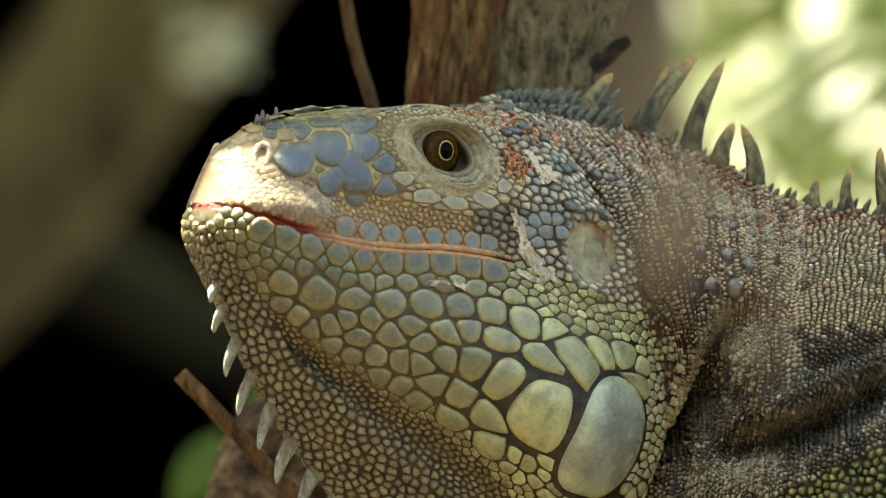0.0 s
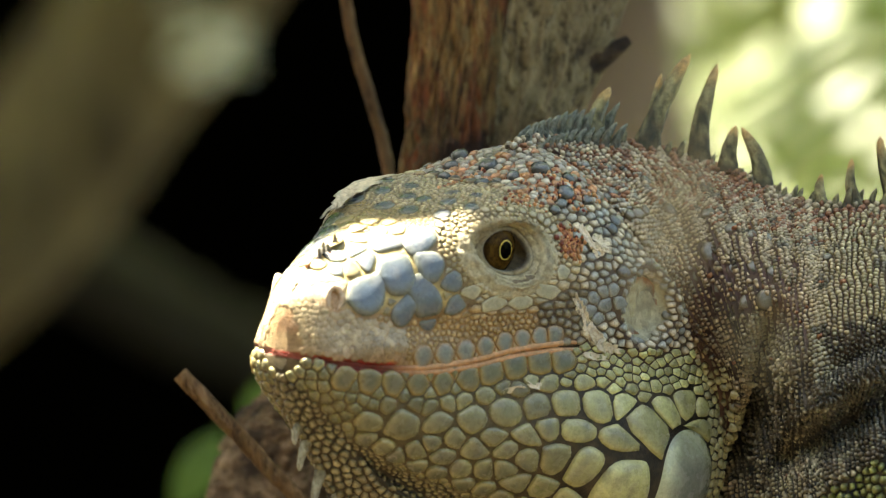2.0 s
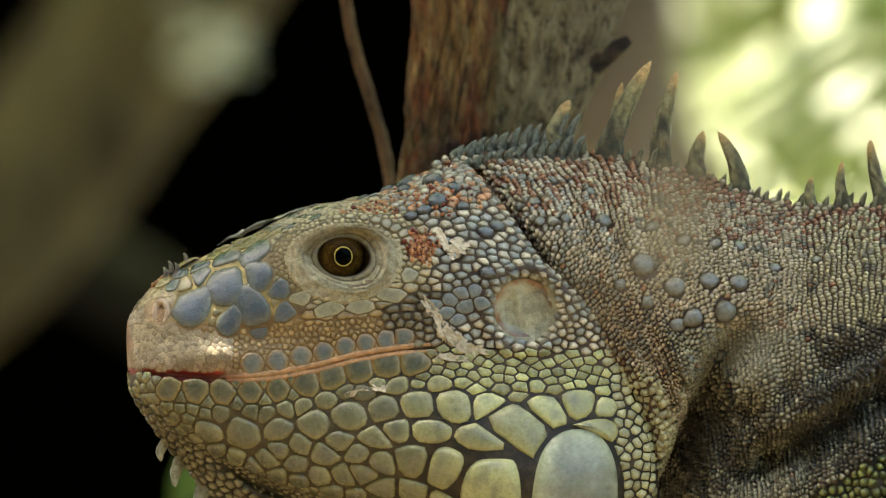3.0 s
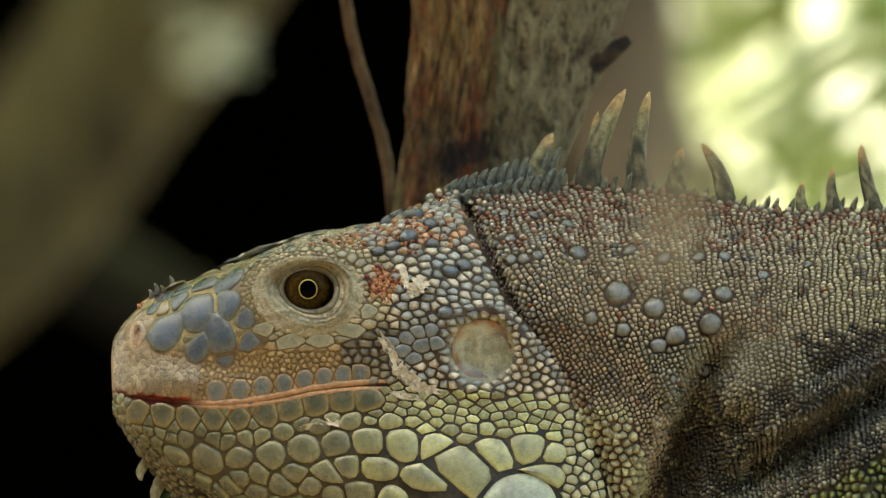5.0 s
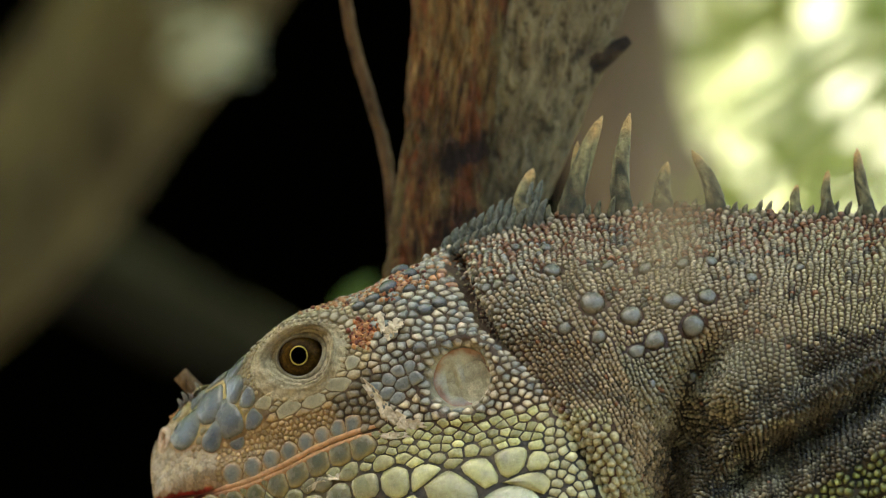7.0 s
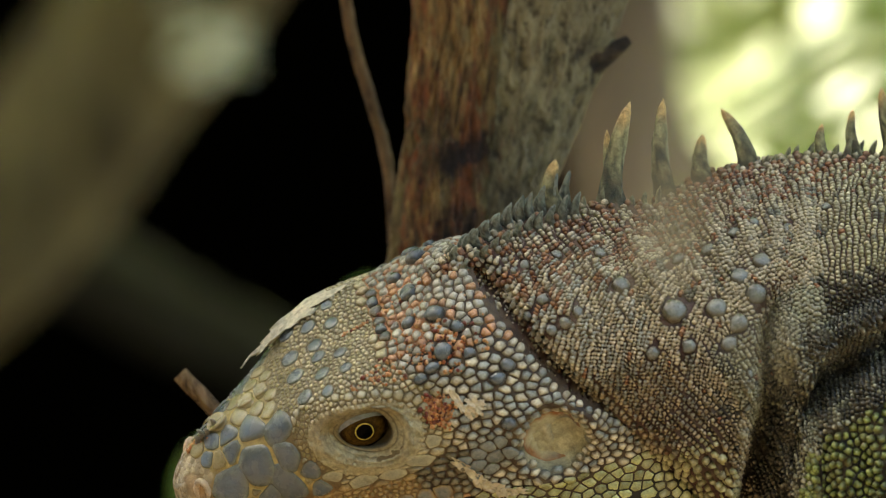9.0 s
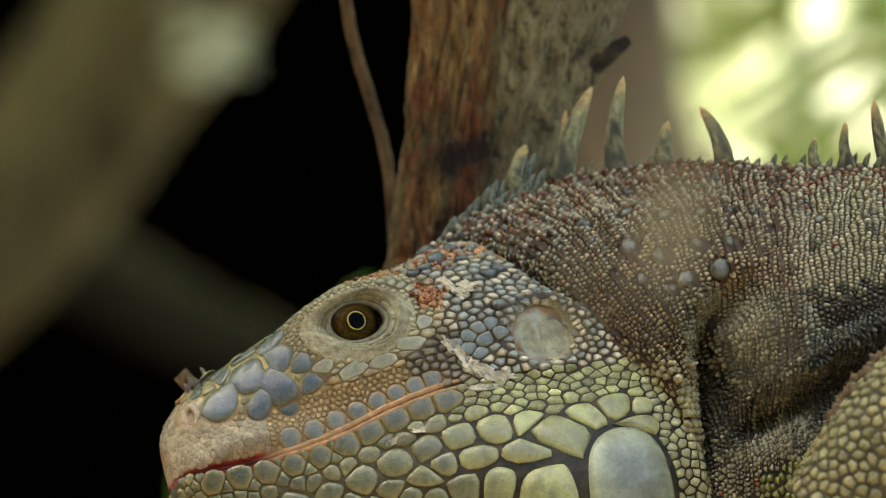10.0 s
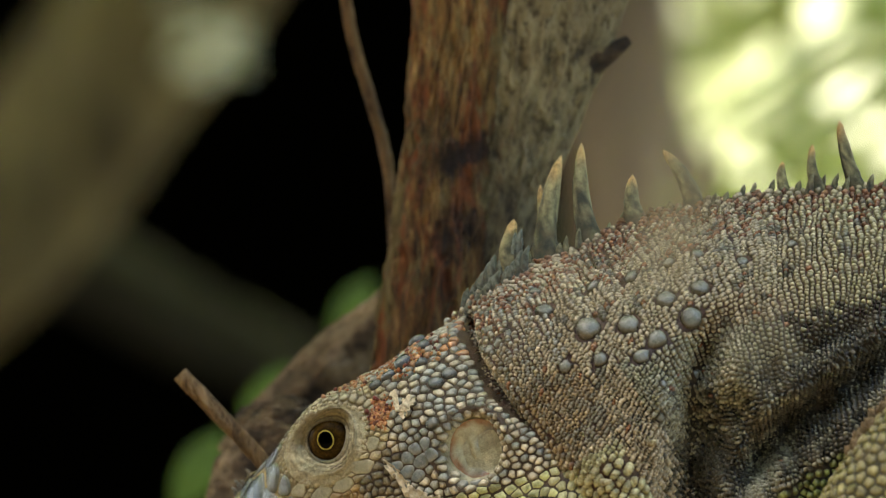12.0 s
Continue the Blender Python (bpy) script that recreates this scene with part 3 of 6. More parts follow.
    for y in (14, -14):
        V += list(at(u, mouth(u) - 8, y)) + list(at(u, mouth(u) + 30 + 62 * np.sin(np.linspace(0.5, 2.6, n)), y))
    F = [(i, i + 1, n + i + 1, n + i) for i in range(n - 1)] + [(2 * n + i + 1, 2 * n + i, 3 * n + i, 3 * n + i + 1) for i in range(n - 1)]
    F += [(n + i, n + i + 1, 3 * n + i + 1, 3 * n + i) for i in range(n - 1)]
    part("gullet", mesh_of("gullet", shifted(V, HEAD_PIVOT), F, GULLET_MAT), head, "dark red inside of the mouth")
    # rounded lips along both edges of the mouth
    n, m = 90, 8
    u = np.linspace(188, 690, n)
    for owner, s0, rr_ in ((head, 2.965, 6.6), (jaw, 3.035, 6.2)):
        c = head_side(u, np.full(n, s0))
        c[:, 1] += 1.5 * PX
        V, C = [], []
        for i in range(n):
            k = rr_ * PX * (0.93 + 0.07 * math.sin(u[i] * 0.14)) * (1 - 0.5 * float(step(620, 690, u[i])))
            for j in range(m):
                b = j / m * 2 * math.pi
                V.append(c[i] + np.array([0, -math.cos(b) * k, math.sin(b) * k]))
                w = float(step(300, 390, u[i]))
                t = 0.9 + 0.14 * math.sin(u[i] * 0.14) * math.sin(u[i] * 0.071)
                C.append((lin(138, 58, 52) * (1 - w) + lin(198, 150, 108) * w) * t)
        V, C = np.array(V), np.array(C)
        F = [(i * m + j, i * m + (j + 1) % m, (i + 1) * m + (j + 1) % m, (i + 1) * m + j) for i in range(n - 1) for j in range(m)]
        V2, F2 = mirror(V, F)
        heap = Heap()
        heap.add(V, F, C)
        heap.add(V2, F2, C)
        part("lip", heap.mesh("lip", SKIN_MAT, HEAD_PIVOT), owner, "orange-tan lip edge")
    return head, jaw


head, jaw = build_head()


# ---- eye, nostril, ear, shed skin ----
def eye_material():
    m, n, l, p = nodes_of("eye_glass")
    a = n.new("ShaderNodeAttribute")
    a.attribute_name = "pigment"
    t = noise_node(n, l, 1100, 6, 0.75)
    r = ramp(n, l, t.outputs[0], [(0.35, (0.35, 0.33, 0.3)), (0.65, (1.5, 1.4, 1.15))])
    l.new(mixed(n, l, "MULTIPLY", 0.9, a.outputs["Color"], r.outputs[0]), p.inputs["Base Color"])
    p.inputs["Roughness"].default_value = 0.25
    p.inputs["Coat Weight"].default_value, p.inputs["Coat Roughness"].default_value = 0.04, 0.03
    p.inputs["Specular IOR Level"].default_value = 0.02
    return m


EYE_MAT = eye_material()


def ball_point(c, r, polar, az):
    """On a ball about c whose pole points out of the near side; az 0 is forward of the animal's tail, 90 up."""
    return c + (np.asarray(r) + 0 * az)[..., None] * np.stack([np.sin(polar) * np.cos(az), -np.cos(polar) + 0 * az, np.sin(polar) * np.sin(az)], -1)


EYE_D, EYE_R = 124.0, 60.0


def build_eye(sign):
    c = at(551, 500, EYE_D)
    rad = EYE_R * PX
    polar = np.radians([0.01, 7, 11, 14.0, 14.3, 15.9, 16.5, 26, 34, 41, 46, 50, 60, 75, 90])
    cols = [lin(3, 3, 3)] * 4 + [lin(176, 160, 92)] * 2 + [lin(40, 31, 17), lin(74, 58, 31), lin(66, 52, 29), lin(34, 26, 16)] + [lin(58, 48, 34), lin(110, 98, 76)] + [lin(160, 150, 124)] * 3
    m = 40
    az = np.arange(m) / m * 2 * math.pi
    V = np.concatenate([ball_point(c, rad, np.full(m, q) * np.where(q < 0.35, 0.98 + 0.07 * np.abs(np.sin(az)), 1), az) for q in polar])
    F = [(i * m + j, i * m + (j + 1) % m, (i + 1) * m + (j + 1) % m, (i + 1) * m + j) for i in range(len(polar) - 1) for j in range(m)]
    F = [tuple(reversed(q)) for q in F]
    C = np.repeat(np.array(cols), m, 0)
    if sign > 0:
        V, F = mirror(V, F)
    part("eyeball", mesh_of("eyeball", shifted(V, HEAD_PIVOT), F, EYE_MAT, C), head, "dark brown glossy eye with a gold-ringed pupil")
    # lids: wrinkled skin from the almond opening out to the orbit
    for name, a0, a1, up in (("upper_eyelid", 0.0, 180.0, 1), ("lower_eyelid", 180.0, 360.0, -1)):
        n = 48
        az = np.radians(np.linspace(a0, a1, n))
        hh = 39.0 if up > 0 else 42.0
        V, C = [], []
        # low tones paint shade into the creases and the opening's edge
        for q, rise, tone in ((0.84, -5, 0.1), (0.86, 1, 0.2), (0.90, 3.5, 0.55), (0.97, 4.5, 0.8), (1.02, 2.0, 0.35), (1.06, 5.5, 0.9), (1.15, 7, 1.05), (1.19, 4, 0.6), (1.26, 8, 1.0), (1.33, 7, 0.95), (1.37, 4, 0.68),
                              (1.46, 7, 1.05), (1.55, 4, 0.8), (1.64, 5, 1.0), (1.74, 2.5, 0.85), (1.84, 3.5, 1.0), (1.92, 2, 0.9), (2.0, -6, 0.8)):
            u = 551 + 51 * q * np.cos(az) * (1.0 + 0.06 * (np.cos(az) > 0) * (q < 1.5))
            tall = q if up < 0 or q < 1 else 1 + 0.52 * (q - 1)
            v = 500 - hh * tall * np.sin(az) + 2.5 * np.cos(az) * (q < 1.3) - 6 * np.sin(az * 2) * step(0.8, 1.2, q) * step(1.8, 1.4, q)
            edge = EYE_D + np.sqrt(np.maximum(EYE_R ** 2 - (u - 551) ** 2 - (v - 500) ** 2, 0))
            f = step(0.98, 1.5, q)
            u1, v1 = np.where(q < 1.6, 551 + 82 * np.cos(az), u), np.where(q < 1.6, 500 - (58 if up > 0 else 66) * np.sin(az), v)
            outer = plan(head_side(u1, s_all(head_side, u1, v1)))[2]
            wob = (1.5 * np.sin(az * 13 + q * 9) + 1.2 * np.sin(az * 29 - q * 21)) * (q > 1.05) + 0.9 * np.sin(az * 52) * (q > 0.9) * (q < 1.1)
            skin = np.maximum(edge, outer - 20) * (1 - f) + outer * f + rise * (1 if q < 1.6 else 0.6)
            V.append(at(u, v, np.maximum(skin, edge + 2.5 + 0.5 * rise) + wob))
            streak = 0.5 + 0.5 * np.sin(az * 3 + q * 5) * np.sin(az * 7.3 - q * 3)
            # the upper lid's shading is put into its colour
            shade = step(0.0, 0.6, np.sin(az))[:, None]
            C.append((lin(192, 182, 150) * (1 - shade) + lin(168, 154, 120) * shade) * (tone + (1 - tone) * 0.6 * streak * (q > 1.05))[:, None])
        k = len(V)
        V, C = np.concatenate(V), np.concatenate(C)
        F = [(i * n + j, (i + 1) * n + j, (i + 1) * n + j + 1, i * n + j + 1) for i in range(k - 1) for j in range(n - 1)]
        if sign > 0:
            V, F = mirror(V, F)
        part(name, mesh_of(name, shifted(V, HEAD_PIVOT), F, LID_MAT, C), head, "wrinkled pale eyelid")
    # the thin third lid, drawn back behind the upper lid and turned down in a blink
    n, k = 30, 12
    az, po = np.meshgrid(np.radians(np.linspace(8, 172, n)), np.radians(np.linspace(58, 96, k)))
    V = c + (EYE_R + 1.1) * PX * np.stack([np.cos(az.ravel()) * np.sin(po.ravel()), -np.cos(po.ravel()) * 0.999, np.sin(az.ravel()) * np.sin(po.ravel())], -1)
    F = [(i * n + j, i * n + j + 1, (i + 1) * n + j + 1, (i + 1) * n + j) for i in range(k - 1) for j in range(n - 1)]
    F = [tuple(reversed(q)) for q in F]
    C = np.repeat(lin(112, 116, 118)[None], len(V), 0)
    if sign > 0:
        V, F = mirror(V, F)
    piv = c * [1, -1, 1] if sign > 0 else c
    lid = part("inner_eyelid", mesh_of("inner_eyelid", shifted(V, piv), F, PLATE_MAT, C), head, "grey membrane of the eye")
    lid.location = piv - HEAD_PIVOT
    return lid, piv


def ring_mesh(c, ex, ey, n, ru, rv, tube, col, heap, wob=0.12, seed=0):
    """A lumpy elliptic torus."""
    m, k = 28, 8
    V = []
    for i in range(m):
        a = i / m * 2 * math.pi
        rad = ex * math.cos(a) * ru + ey * math.sin(a) * rv
        out = rad / np.linalg.norm(rad)
        t = tube * (1 + wob * noise.noise((i * 0.7, seed, 0)))
        for j in range(k):
            b = j / k * 2 * math.pi
            V.append(c + rad + out * t * math.cos(b) + n * t * math.sin(b))
    F = [(i * k + j, i * k + (j + 1) % k, (i + 1) % m * k + (j + 1) % k, (i + 1) % m * k + j) for i in range(m) for j in range(k)]
    heap.add(np.array(V), F, np.repeat(col[None], m * k, 0))


def build_face(sign):
    flip = np.array([1, 1 if sign < 0 else -1, 1])
    # nostril
    s = s_of(head_side, 240, 574)
    p = head_side(np.array([240.0]), np.array([s]))[0]
    n = np.array([-0.62, -0.76, 0.16])
    n /= np.linalg.norm(n)
    ex = np.cross([0, 0, 1], n)
    ex /= np.linalg.norm(ex)
    ey = np.cross(n, ex)
    heap = Heap()
    ring_mesh((p - n * 4.0 * PX) * flip, ex * flip, ey * flip, n * flip, 12 * PX, 20 * PX, 6.5 * PX, lin(200, 178, 156), heap, 0.3)
    part("nostril", heap.mesh("nostril", SKIN_MAT, HEAD_PIVOT), head, "raised pale nostril")
    m = 20
    V = [(p - n * 1.0 * PX + ex * math.cos(i / m * 2 * math.pi) * 9 * PX + ey * math.sin(i / m * 2 * math.pi) * 17 * PX) * flip for i in range(m)]
    V += [(p - n * 22 * PX) * flip]
    F = [(i, (i + 1) % m, m) for i in range(m)]
    part("nostril_opening", mesh_of("nostril_opening", shifted(V, HEAD_PIVOT), F, NOSE_MAT), head, "dark nostril hole")
    # ear drum
    k, m = 9, 36
    V, C = [], []
    for i in range(k):
        for j in range(m):
            a, q = j / m * 2 * math.pi, i / (k - 1)
            u, v = 852 + 53 * q * math.cos(a), 615 + 52 * q * math.sin(a)
            d = 244 - 20 + 12 * q * q + 5 * noise.noise((u * 0.03, v * 0.03, 4)) + 10 * math.exp(-((u - 845) / 9) ** 2 - ((v - 612) / 22) ** 2)
            V.append(at(u, v, d) * flip)
            g = float(step(-0.15, 0.45, noise.noise((u * 0.022, v * 0.022, 1)) + 0.012 * (u - 852) + 0.006 * (v - 615)))
            w = float(step(0.78, 0.97, q + 0.12 * noise.noise((u * 0.06, v * 0.06, 2))))
            C.append((lin(180, 174, 146) * (1 - g) + lin(112, 116, 110) * g) * (1 - w) + lin(150, 104, 72) * w)
    F = [(i * m + j, i * m + (j + 1) % m, (i + 1) * m + (j + 1) % m, (i + 1) * m + j) for i in range(k - 1) for j in range(m)]
    if sign < 0:
        F = [tuple(reversed(q)) for q in F]
    part("eardrum", mesh_of("eardrum", shifted(V, HEAD_PIVOT), F, PLATE_MAT, np.array(C)), head, "pale translucent eardrum")


def flake(owner, name, side, u, v, ru, rv, lift, material, label, seed, turn=0.0, flip=False, row=None):
    """A curled, ragged scrap of shed skin on the surface."""
    m, k = 40, 7
    V = []
    su = []
    for i in range(k):
        for j in range(m):
            a, q = j / m * 2 * math.pi, i / (k - 1)
            rag = 1 + (0.5 * noise.noise((math.cos(a) * 2.2, math.sin(a) * 2.2, seed)) + 0.45 * noise.noise((math.cos(a) * 7, math.sin(a) * 7, seed))) * q
            x, y = ru * q * rag * math.cos(a), rv * q * rag * math.sin(a)
            su.append((u + x * math.cos(turn) - y * math.sin(turn), v + x * math.sin(turn) + y * math.cos(turn), q, a))
    xs, ys = np.array([q[0] for q in su]), np.array([q[1] for q in su])
    base = side(xs, s_all(side, xs, ys) if row is None else row + (ys - v) * 0.01)
    out = np.array([-0.1, -1.0, 0.25]) * PX
    if row is not None:
        out = np.array([-0.25, -0.25, 1.0]) * PX * (0.5 + 1.6 * step(u + ru, u - ru, xs)[:, None])
    for p, (x, y, q, a) in zip(base, su):
        V.append(p + (out if row is None else out[len(V)]) * (lift * (0.55 + 0.6 * q * q * (0.5 + 0.5 * math.sin(a + seed))) + 4 * noise.noise((x * 0.07, y * 0.07, seed)) + 2.5 * noise.noise((x * 0.2, y * 0.2, seed))))
    V = np.array(V)
    n = len(V)
    V = np.concatenate([V, V + np.array([0, 1.2, 0]) * PX])
    F = [(i * m + j, (i + 1) * m + j, (i + 1) * m + (j + 1) % m, i * m + (j + 1) % m) for i in range(k - 1) for j in range(m)]
    F += [tuple(n + q for q in reversed(f)) for f in F]
    e = (k - 1) * m
    F += [(e + j, n + e + j, n + e + (j + 1) % m, e + (j + 1) % m) for j in range(m)]
    if flip:
        V, F = mirror(V, F)
    part(name, mesh_of(name, shifted(V, HEAD_PIVOT), F, material), owner, label)


lids = [build_eye(-1), build_eye(1)]
build_face(-1)
build_face(1)
def crumbs(owner, side, u, v, ru, rv, count, seed):
    """Loose crumbs of orange and dark red crust on the skin."""
    rr = np.random.default_rng(seed)
    heap = Heap()
    k = np.sqrt(rr.uniform(0, 1, count)) * (0.75 + 0.35 * np.sin(rr.uniform(0, 6.28, count) * 3))
    a = rr.uniform(0, 2 * math.pi, count)
    x, y = u + ru * k * np.cos(a), v + rv * k * np.sin(a)
    base = side(x, s_all(side, x, y))
    for p in base:
        r = rr.uniform(1.6, 5.0) * PX
        m = 5
        ang = np.arange(m) / m * 2 * math.pi + rr.uniform(0, 6)
        rad = r * rr.uniform(0.6, 1.3, m)
        e = rr.normal(size=3) * 0.35 + [0, -1, 0.2]
        e /= np.linalg.norm(e)
        ex = np.cross(e, [0.1, 0.2, 1.0])
        ex /= np.linalg.norm(ex)
        ey = np.cross(e, ex)
        q = p + np.array([0, -1.0, 0.3]) * rr.uniform(1.0, 5.0) * PX
        ring = q + np.outer(np.cos(ang) * rad, ex) + np.outer(np.sin(ang) * rad, ey)
        V = np.concatenate([ring, ring * 0.5 + q * 0.5 + e * r * 0.5, ring - e * r * 0.6])
        F = [(j, (j + 1) % m, m + (j + 1) % m, m + j) for j in range(m)] + [tuple(range(m, 2 * m))] + [(2 * m + j, 2 * m + (j + 1) % m, (j + 1) % m, j) for j in range(m)]
        t = rr.uniform()
        col = lin(196, 142, 96) if t < 0.5 else (lin(176, 104, 64) if t < 0.75 else lin(110, 48, 34))
        heap.add(V, F, np.repeat((col * rr.uniform(0.8, 1.1))[None], len(V), 0))
    part("crust", heap.mesh("crust", SKIN_MAT, HEAD_PIVOT), owner, "crumbly orange crust", kind="stuff")


for u, v, ru, rv, lift, seed, turn in ((722, 486, 7, 20, 7, 1.0, -0.25), (748, 500, 19, 13, 10, 1.4, 0.35), (738, 512, 13, 8, 8, 1.8, -0.3),
                                       (688, 604, 8, 24, 6, 2.2, -0.5), (706, 640, 9, 30, 6, 2.6, -0.35), (728, 664, 12, 26, 7, 3.0, -0.7), (752, 678, 26, 8, 6, 3.4, 0.3), (716, 690, 30, 6, 4, 3.8, 0.2)):
    flake(head, "shed_skin", head_side, u, v, ru, rv, lift, SHED_MAT, "curled scrap of pale shed skin", seed, turn)
flake(jaw, "shed_skin", head_side, 548, 738, 20, 5, 5, SHED_MAT, "curled scrap of pale shed skin", 3.0, -0.15)
flake(jaw, "shed_skin", head_side, 592, 733, 18, 7, 4, SHED_MAT, "curled scrap of pale shed skin", 5.1, 0.1)
flake(head, "shed_skin", head_side, 500, 440, 92, 20, 9, BROW_SHED, "strip of grey shed skin lifting off the far brow", 6.0, 0.0, True, 0.86)
flake(head, "crust", head_side, 684, 494, 20, 24, 1.5, CRUST_MAT, "crumbly orange crust behind the eye", 4.0, 0.0)
crumbs(head, head_side, 686, 494, 30, 34, 150, 1)
crumbs(head, head_side, 720, 405, 120, 40, 260, 2)
crumbs(head, head_side, 610, 418, 60, 14, 60, 3)
crumbs(head, head_side, 258, 510, 26, 10, 26, 5)


def cone(base, tip, w, t, bend, c0, c1, name, owner, pivot, label="", rings=13, m=12, seed=0.0, cap=None):
    """A curved horny spike: wide along the crest (w), narrow across (t)."""
    base, tip, bend = np.asarray(base), np.asarray(tip), np.asarray(bend)
    ax = tip - base
    L = np.linalg.norm(ax)
    dirn = ax / L
    across_ = np.array([0, 1.0, 0])
    along = np.cross(across_, dirn)
    along /= np.linalg.norm(along)
    V, C = [], []
    for i in range(rings):
        q = i / (rings - 1)
        mid = base + ax * q + bend * (q * q - q) * -4.0
        k = (1 - q) ** 0.5 * (1 - 0.10 * math.sin(q * 3.1)) + 0.04
        for j in range(m):
            a = j / m * 2 * math.pi
            lump = 1 + 0.26 * noise.noise((math.cos(a) * 1.5, math.sin(a) * 1.5 + q * 3.2, seed)) + 0.12 * noise.noise((math.cos(a) * 3, math.sin(a) * 3 + q * 9, seed))
            V.append(mid + along * math.cos(a) * w * k * lump + across_ * math.sin(a) * t * k * lump)
            g = np.clip(q * 1.15 - 0.1 + 0.9 * noise.noise((math.cos(a) * 1.2 + seed, math.sin(a) * 1.2 + q * 4.0, seed * 1.7)) + 0.8 * noise.noise((math.cos(a) * 2.5 + seed, math.sin(a) * 2.5 + q * 11, seed)), 0, 1)
            tan = 0.0 if cap is None else float(step(0.72, 0.9, q + 0.1 * noise.noise((a, q * 3, seed))))
            C.append((c0 * (1 - g) + c1 * g) * (1 - tan) + (c1 if cap is None else cap) * tan)
    V.append(tip)
    C.append(c1 if cap is None else cap)
    n = len(V) - 1
    F = [(i * m + j, (i + 1) * m + j, (i + 1) * m + (j + 1) % m, i * m + (j + 1) % m) for i in range(rings - 1) for j in range(m)]
    F += [((rings - 1) * m + j, n, (rings - 1) * m + (j + 1) % m) for j in range(m)]
    V = np.array(V)
    c = V[: m].mean(0)
    f = F[0]
    if np.dot(np.cross(V[f[1]] - V[f[0]], V[f[2]] - V[f[0]]), V[f[0]] - c) < 0:
        F = [tuple(reversed(q)) for q in F]
    return part(name, mesh_of(name, shifted(V, pivot), F, CREST_MAT, np.array(C)), owner, label)


# little horns of the nose
for u, v, h in ((300, 489, 15), (272, 499, 13), (262, 506, 10), (283, 498, 8)):
    cone(at(u + 2, v + 8, 6), at(u - 1, v - h, 10), 6 * PX, 6 * PX, at(3, 0) - at(0, 0), lin(92, 84, 78), lin(150, 146, 132), "nose_horn", head, HEAD_PIVOT, seed=u * 0.1)
# spikes of the throat's keel
for i, u in enumerate((244, 268, 304, 350, 402, 458, 516, 576, 636)):
    kv = float(plan(head_side(np.array([float(u)]), np.array([6.98])))[1][0])
    L = (20, 34, 52, 62, 66, 66, 64, 60, 54)[i]
    cone(at(u + 4, kv - 10), at(u - 14 - i, kv + L + 8, (-1) ** i * 4), 20 * PX * (0.62 + 0.06 * min(i, 6)), 8 * PX, at(-7, 0) - at(0, 0), lin(128, 124, 104), lin(186, 186, 168), "throat_spike", jaw, HEAD_PIVOT, "pale flat throat spike", seed=i * 1.3)
# tongue, kept in the mouth between licks
heap = Heap()
V, C = [], []
m, k = 14, 16
for i in range(k):
    q = i / (k - 1)
    u = 600 - 360 * q
    w = (70 - 34 * q) * math.sqrt(max(1 - max((q - 0.8) / 0.2, 0) ** 2, 0.02))
    for j in range(m):
        a = j / m * 2 * math.pi
        V.append(at(u, mouth(u) + 26 - (26 - 8 * q) * math.sin(a), w * math.cos(a)))
F = [(i * m + j, i * m + (j + 1) % m, (i + 1) * m + (j + 1) % m, (i + 1) * m + j) for i in range(k - 1) for j in range(m)] + [tuple(range((k - 1) * m, k * m))]
tongue = part("tongue", mesh_of("tongue", shifted(V, HEAD_PIVOT), F, FLESH_MAT), jaw, "thick pink tongue")


# ---- neck and trunk of the body: q runs from the head's rear (0) to the shoulder (1) and on ----
NQ = [-0.1, 0, 0.33, 0.66, 1, 1.35, 1.9]
NECK_FROM = [796, 818, 862, 935, 1030, 1050, 1045]


